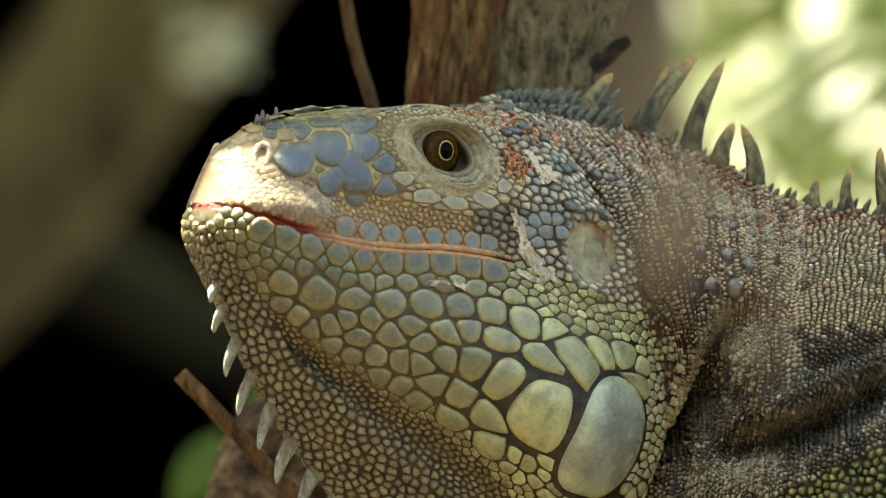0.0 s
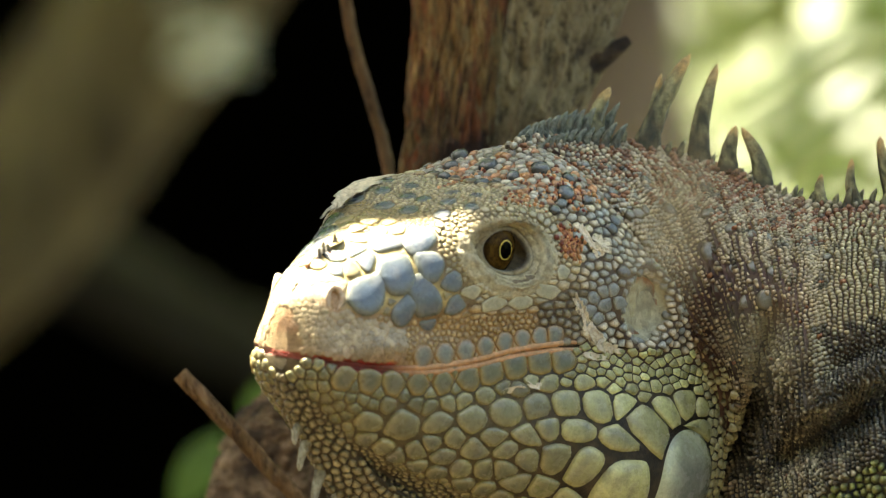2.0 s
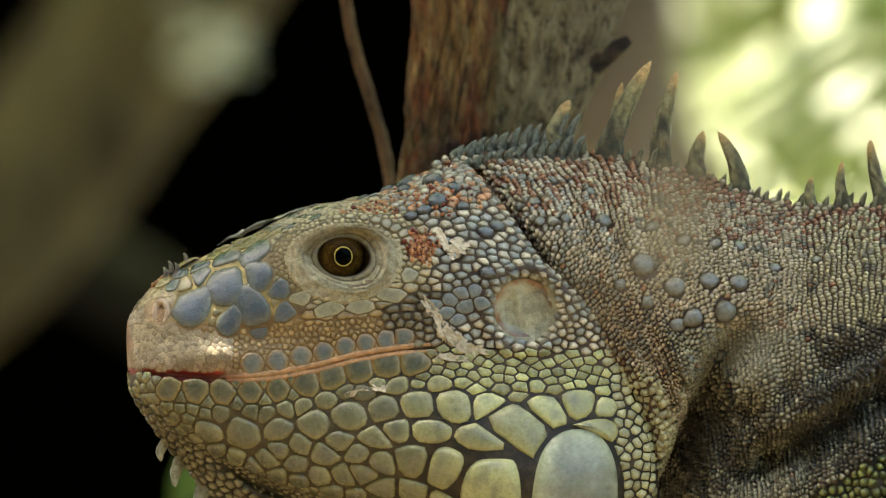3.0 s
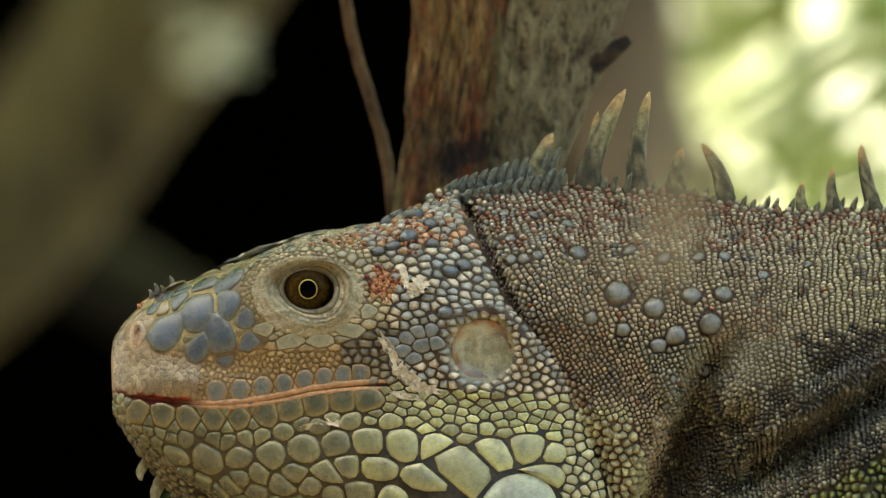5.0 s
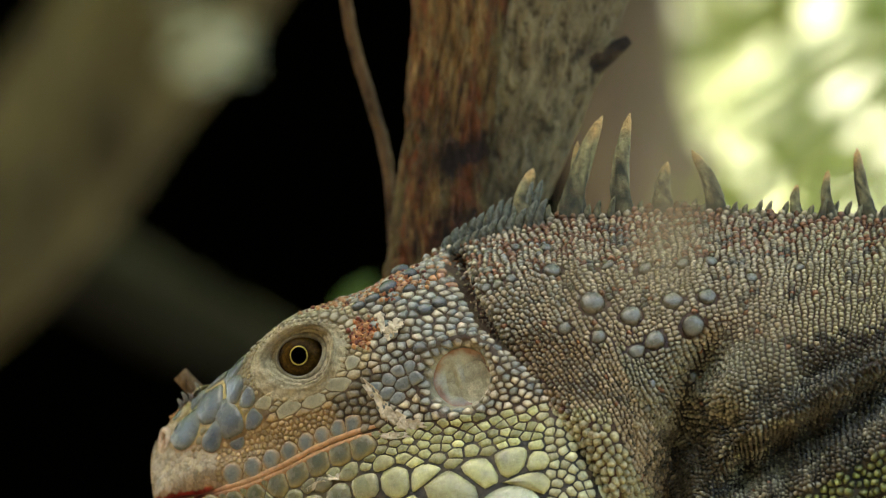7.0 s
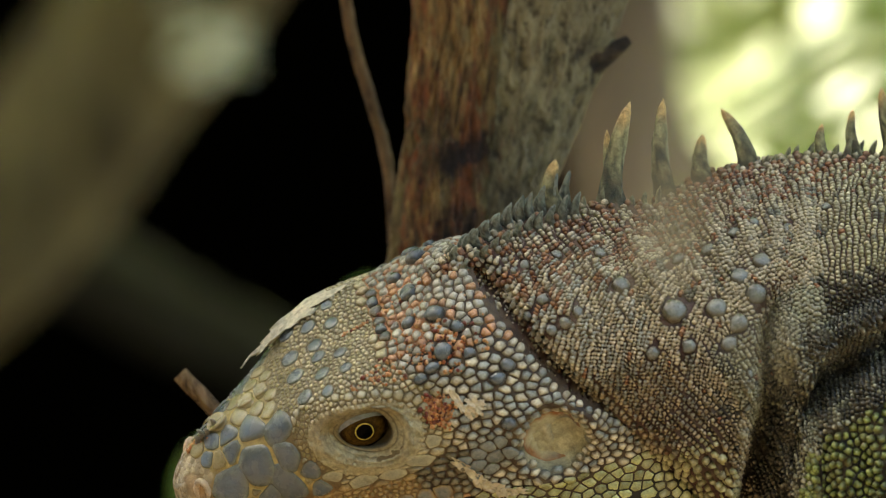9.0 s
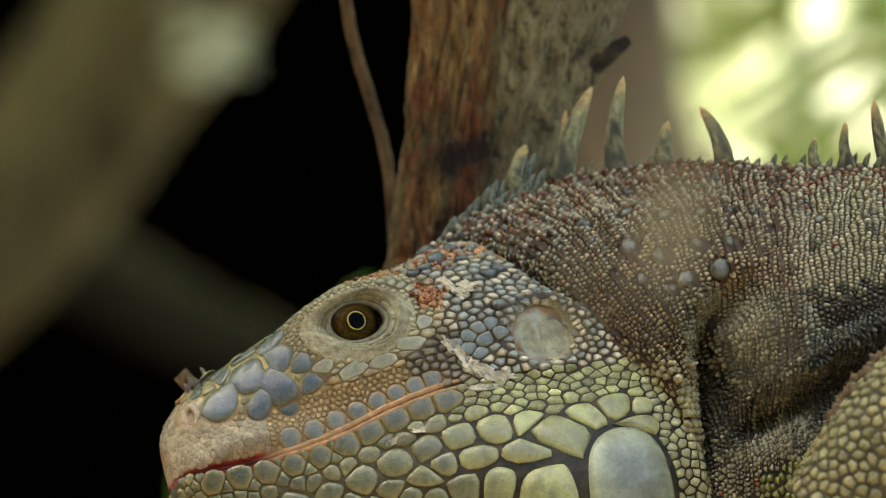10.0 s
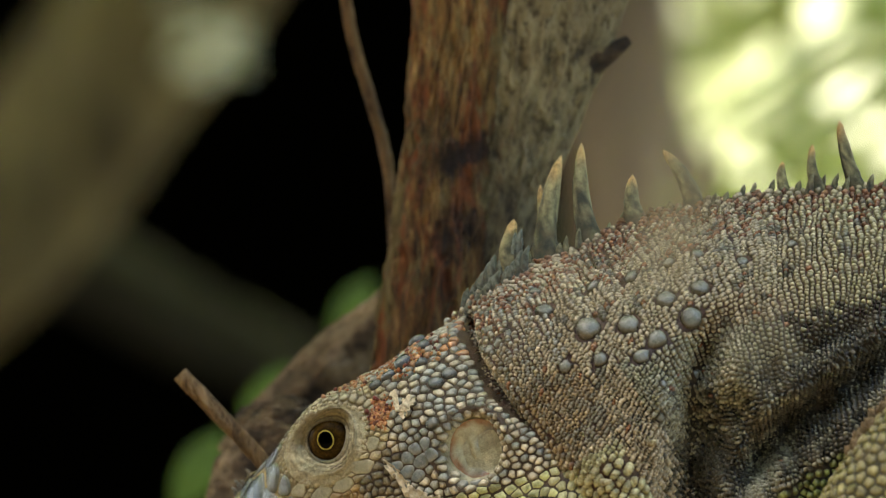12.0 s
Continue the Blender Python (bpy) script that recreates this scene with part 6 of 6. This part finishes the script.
def motions():
    head_rows = [(0, pose(0.0128, 0.0112, 0.1209, -1.0, 12.2, 39.4)), (0.5, pose(0.0154, 0.0016, 0.1163, -4.9, 10.9, 46.4)),
        (1, pose(0.0182, -0.0047, 0.1185, -5.0, 9.7, 51.5)), (1.5, pose(0.0175, -0.0053, 0.1189, -1.7, 6.0, 55.4)),
        (2, pose(0.0208, -0.0004, 0.1130, 7.5, -4.3, 48.7)), (2.5, pose(0.0182, -0.0059, 0.1140, 7.0, -2.0, 40.8)),
        (3, pose(0.0114, 0.0052, 0.1088, 0.3, -4.6, 11.6)), (3.2, pose(0.0087, -0.0009, 0.0982, -4.1, -12.3, 6.6)),
        (5, pose(0.0091, 0.0032, 0.1009, 2.5, -2.4, -1.5)), (5.5, pose(0.0084, 0.0002, 0.0996, 0.0, 0.0, -0.0)),
        (6, pose(0.0095, 0.0017, 0.1016, 1.2, 1.1, -2.3)), (6.5, pose(0.0093, 0.0030, 0.1006, -0.0, 1.5, -1.0)),
        (7, pose(0.0125, 0.0033, 0.0900, -6.3, -13.3, -15.5)), (7.2, pose(0.0155, 0.0053, 0.0810, -9.7, -22.5, -16.1)),
        (8.8, pose(0.0126, -0.0074, 0.0940, 41.2, -18.1, -8.9)), (9, pose(0.0180, -0.0067, 0.0958, 34.5, -21.2, -1.7)),
        (9.5, pose(0.0135, 0.0019, 0.0952, 3.5, -14.8, 21.3)), (10, pose(0.0151, 0.0227, 0.0928, -19.1, -12.2, 16.7)),
        (10.2, pose(0.0188, 0.0260, 0.1005, -32.0, -16.9, 17.0)), (10.5, pose(0.0219, 0.0240, 0.0906, -44.2, -24.4, 0.9)),
        (10.6, pose(0.0249, 0.0216, 0.0796, -42.1, -33.9, -8.0)), (10.8, pose(0.0290, 0.0068, 0.0736, -12.5, -23.9, -28.4)),
        (11, pose(0.0305, 0.0007, 0.0760, -1.7, -18.1, -36.3)), (11.2, pose(0.0307, 0.0001, 0.0763, 2.7, -19.0, -35.2)),
        (11.5, pose(0.0301, 0.0007, 0.0718, 0.7, -15.5, -33.7)), (12, pose(0.0198, 0.0006, 0.0774, -0.1, -19.2, -25.5))]
    neck_rows = [(0, pose(0.0515, 0.0169, 0.1268, -6.2, 14.5, 5.9)), (0.5, pose(0.0517, 0.0170, 0.1271, -5.4, 12.4, 12.4)),
        (1, pose(0.0520, 0.0142, 0.1291, -5.6, 11.0, 17.1)), (1.5, pose(0.0523, 0.0141, 0.1286, -4.3, 8.2, 17.2)),
        (2, pose(0.0566, 0.0147, 0.1241, -1.5, 3.5, 7.1)), (2.5, pose(0.0567, 0.0083, 0.1237, 1.4, 3.4, 3.4)),
        (3, pose(0.0470, 0.0022, 0.1222, 2.3, 2.2, -0.8)), (3.2, pose(0.0408, 0.0018, 0.1179, -1.8, -1.8, 1.2)),
        (5, pose(0.0422, 0.0009, 0.1165, 0.5, -0.9, -1.3)), (5.5, pose(0.0415, 0.0001, 0.1163, -0.0, 0.1, 0.1)),
        (6, pose(0.0420, 0.0000, 0.1167, -0.1, 0.5, 0.2)), (6.5, pose(0.0417, 0.0012, 0.1172, 0.1, 1.6, 1.5)),
        (7, pose(0.0396, -0.0008, 0.1109, -5.7, -4.8, -6.3)), (7.2, pose(0.0397, 0.0008, 0.1049, -9.0, -10.6, -9.2)),
        (8.8, pose(0.0439, -0.0105, 0.1086, -3.8, -9.9, 5.6)), (9, pose(0.0522, -0.0074, 0.1129, -4.9, -11.0, 3.5)),
        (9.5, pose(0.0433, 0.0035, 0.1215, -6.6, -7.9, 6.4)), (10, pose(0.0379, 0.0208, 0.1204, -13.3, -1.6, 10.8)),
        (10.2, pose(0.0356, 0.0231, 0.1210, -9.6, 0.9, 10.3)), (10.5, pose(0.0435, 0.0147, 0.1078, -36.6, -0.1, -5.3)),
        (10.6, pose(0.0501, 0.0150, 0.0981, -15.9, -8.0, -1.5)), (10.8, pose(0.0448, -0.0005, 0.1023, -16.5, -12.6, -7.8)),
        (11, pose(0.0454, -0.0028, 0.0998, -13.7, -14.8, -8.5)), (11.2, pose(0.0430, -0.0075, 0.0983, -13.3, -12.7, -5.2)),
        (11.5, pose(0.0418, -0.0032, 0.0966, -12.1, -13.6, -5.2)), (12, pose(0.0351, -0.0044, 0.1041, -13.5, -14.6, 0.9))]
    body_rows = [(0, pose(0.0928, 0.0000, 0.1188, 0.0, 6.8, 0.0)), (0.5, pose(0.0935, 0.0000, 0.1197, 0.0, 5.0, 0.0)),
        (1, pose(0.0950, 0.0000, 0.1216, 0.0, 2.2, 0.0)), (1.5, pose(0.0952, 0.0000, 0.1218, 0.0, 0.6, 0.0)),
        (2, pose(0.0956, 0.0000, 0.1208, 0.0, -0.1, 0.0)), (2.5, pose(0.0955, 0.0000, 0.1203, 0.0, -0.1, 0.0)),
        (3, pose(0.0933, 0.0000, 0.1201, 0.0, 0.1, 0.0)), (3.2, pose(0.0914, 0.0000, 0.1202, 0.0, 1.5, 0.0)),
        (5, pose(0.0913, 0.0000, 0.1190, 0.0, 0.0, 0.0)), (5.5, pose(0.0913, 0.0000, 0.1189, 0.0, 0.0, 0.0)),
        (6, pose(0.0915, 0.0000, 0.1190, 0.0, 0.7, 0.0)), (6.5, pose(0.0917, 0.0000, 0.1190, 0.0, 1.4, 0.0)),
        (7, pose(0.0896, 0.0000, 0.1181, 0.0, 1.8, 0.0)), (7.2, pose(0.0885, 0.0000, 0.1172, 0.0, 0.6, 0.0)),
        (8.8, pose(0.0918, 0.0000, 0.1257, 0.0, -0.1, 0.0)), (9, pose(0.0954, 0.0000, 0.1318, 0.0, 1.1, 0.0)),
        (9.5, pose(0.0937, 0.0000, 0.1320, 0.0, -1.2, 0.0)), (10, pose(0.0940, 0.0000, 0.1290, 0.0, 0.6, 0.0)),
        (10.2, pose(0.0949, 0.0000, 0.1303, 0.0, -0.1, 0.0)), (10.5, pose(0.0969, 0.0000, 0.1240, 0.0, -6.7, 0.0)),
        (10.6, pose(0.0966, 0.0000, 0.1223, 0.0, -7.5, 0.0)), (10.8, pose(0.0946, 0.0000, 0.1220, 0.0, -6.2, 0.0)),
        (11, pose(0.0936, 0.0000, 0.1204, 0.0, -6.9, 0.0)), (11.2, pose(0.0928, 0.0000, 0.1190, 0.0, -7.5, 0.0)),
        (11.5, pose(0.0908, 0.0000, 0.1172, 0.0, -6.9, 0.0)), (12, pose(0.0876, 0.0000, 0.1241, 0.0, -2.8, 0.0))]

    home = [Matrix.Translation(Vector(p)).inverted() for p in (HEAD_PIVOT, NECK_PIVOT, BODY_PIVOT)]
    times = [t for t, m in head_rows]
    deform = [(h @ home[0], n @ home[1], b @ home[2]) for (t, h), (t1, n), (t2, b) in zip(head_rows, neck_rows, body_rows)]
    walk(head, head_rows)
    # the jaw opens for one lick
    hinge = Vector(HINGE)
    jaw_rows = []
    for t, m in head_rows:
        a = 6.8 if t == 3.2 else 0.1
        turn = Matrix.Translation(hinge) @ Matrix.Rotation(radians(-a), 4, "Y") @ Matrix.Translation(-hinge)
        jaw_rows.append((t, (m @ home[0]) @ turn @ home[0].inverted()))
        if t == 3.2:
            turn = Matrix.Translation(hinge) @ Matrix.Rotation(radians(-0.8), 4, "Y") @ Matrix.Translation(-hinge)
            jaw_rows.append((3.7, between(m @ home[0], head_rows[times.index(5)][1] @ home[0], 0.4) @ turn @ home[0].inverted()))
    walk(jaw, jaw_rows)
    walk(tongue, [(0, pose(0, 0, 0)), (2.9, pose(0, 0, 0)), (3.2, pose(-0.013, 0, 0.002, 0, 3, 0)), (3.6, pose(0, 0, 0)), (12, pose(0, 0, 0))])
    # neck folds share the turn between head and shoulder
    for ob, pivot, q in rings[:-1]:
        s = 2 * (1 - min(max(q, 0), 1))
        rows = []
        for t, (h, n, b) in zip(times, deform):
            m = between(b, n, s) if s < 1 else between(n, h, s - 1)
            rows.append((t, m @ Matrix.Translation(Vector(pivot))))
        walk(ob, rows)
    walk(rings[-1][0], body_rows)
    # foreleg: low, then lifted past the jowl and set down higher
    p = Vector(LEG_PIVOT)
    lift = [(0, 60, 130, 0), (3.0, 66, 130, 0), (5.5, 60, 130, 0), (7.2, 50, 130, 0), (8.8, 90, 120, 0), (9.4, 90, 30, 0), (9.6, 30, -130, 0), (9.8, -140, -130, -6), (10.0, -30, -60, 0), (10.2, 20, 0, 0),
            (10.5, 20, 10, 0), (11, 12, 8, 0), (12, 0, 0, 0)]
    walk(leg, [(t, pose(p.x + du * PX, p.y, p.z - dv * PX, 0, a, 0)) for t, du, dv, a in lift])
    # blinks of the thin lid
    for (lid, piv) in lids:
        c = piv - HEAD_PIVOT
        walk(lid, [(t, pose(*c, a, 0, 0)) for t, a in ((0, 0), (2.7, 0), (2.8, 58 if piv[1] < 0 else -58), (2.9, 0), (8.4, 0), (8.8, 52 if piv[1] < 0 else -52), (9.0, 34 if piv[1] < 0 else -34), (9.2, 0), (12, 0))])


motions()
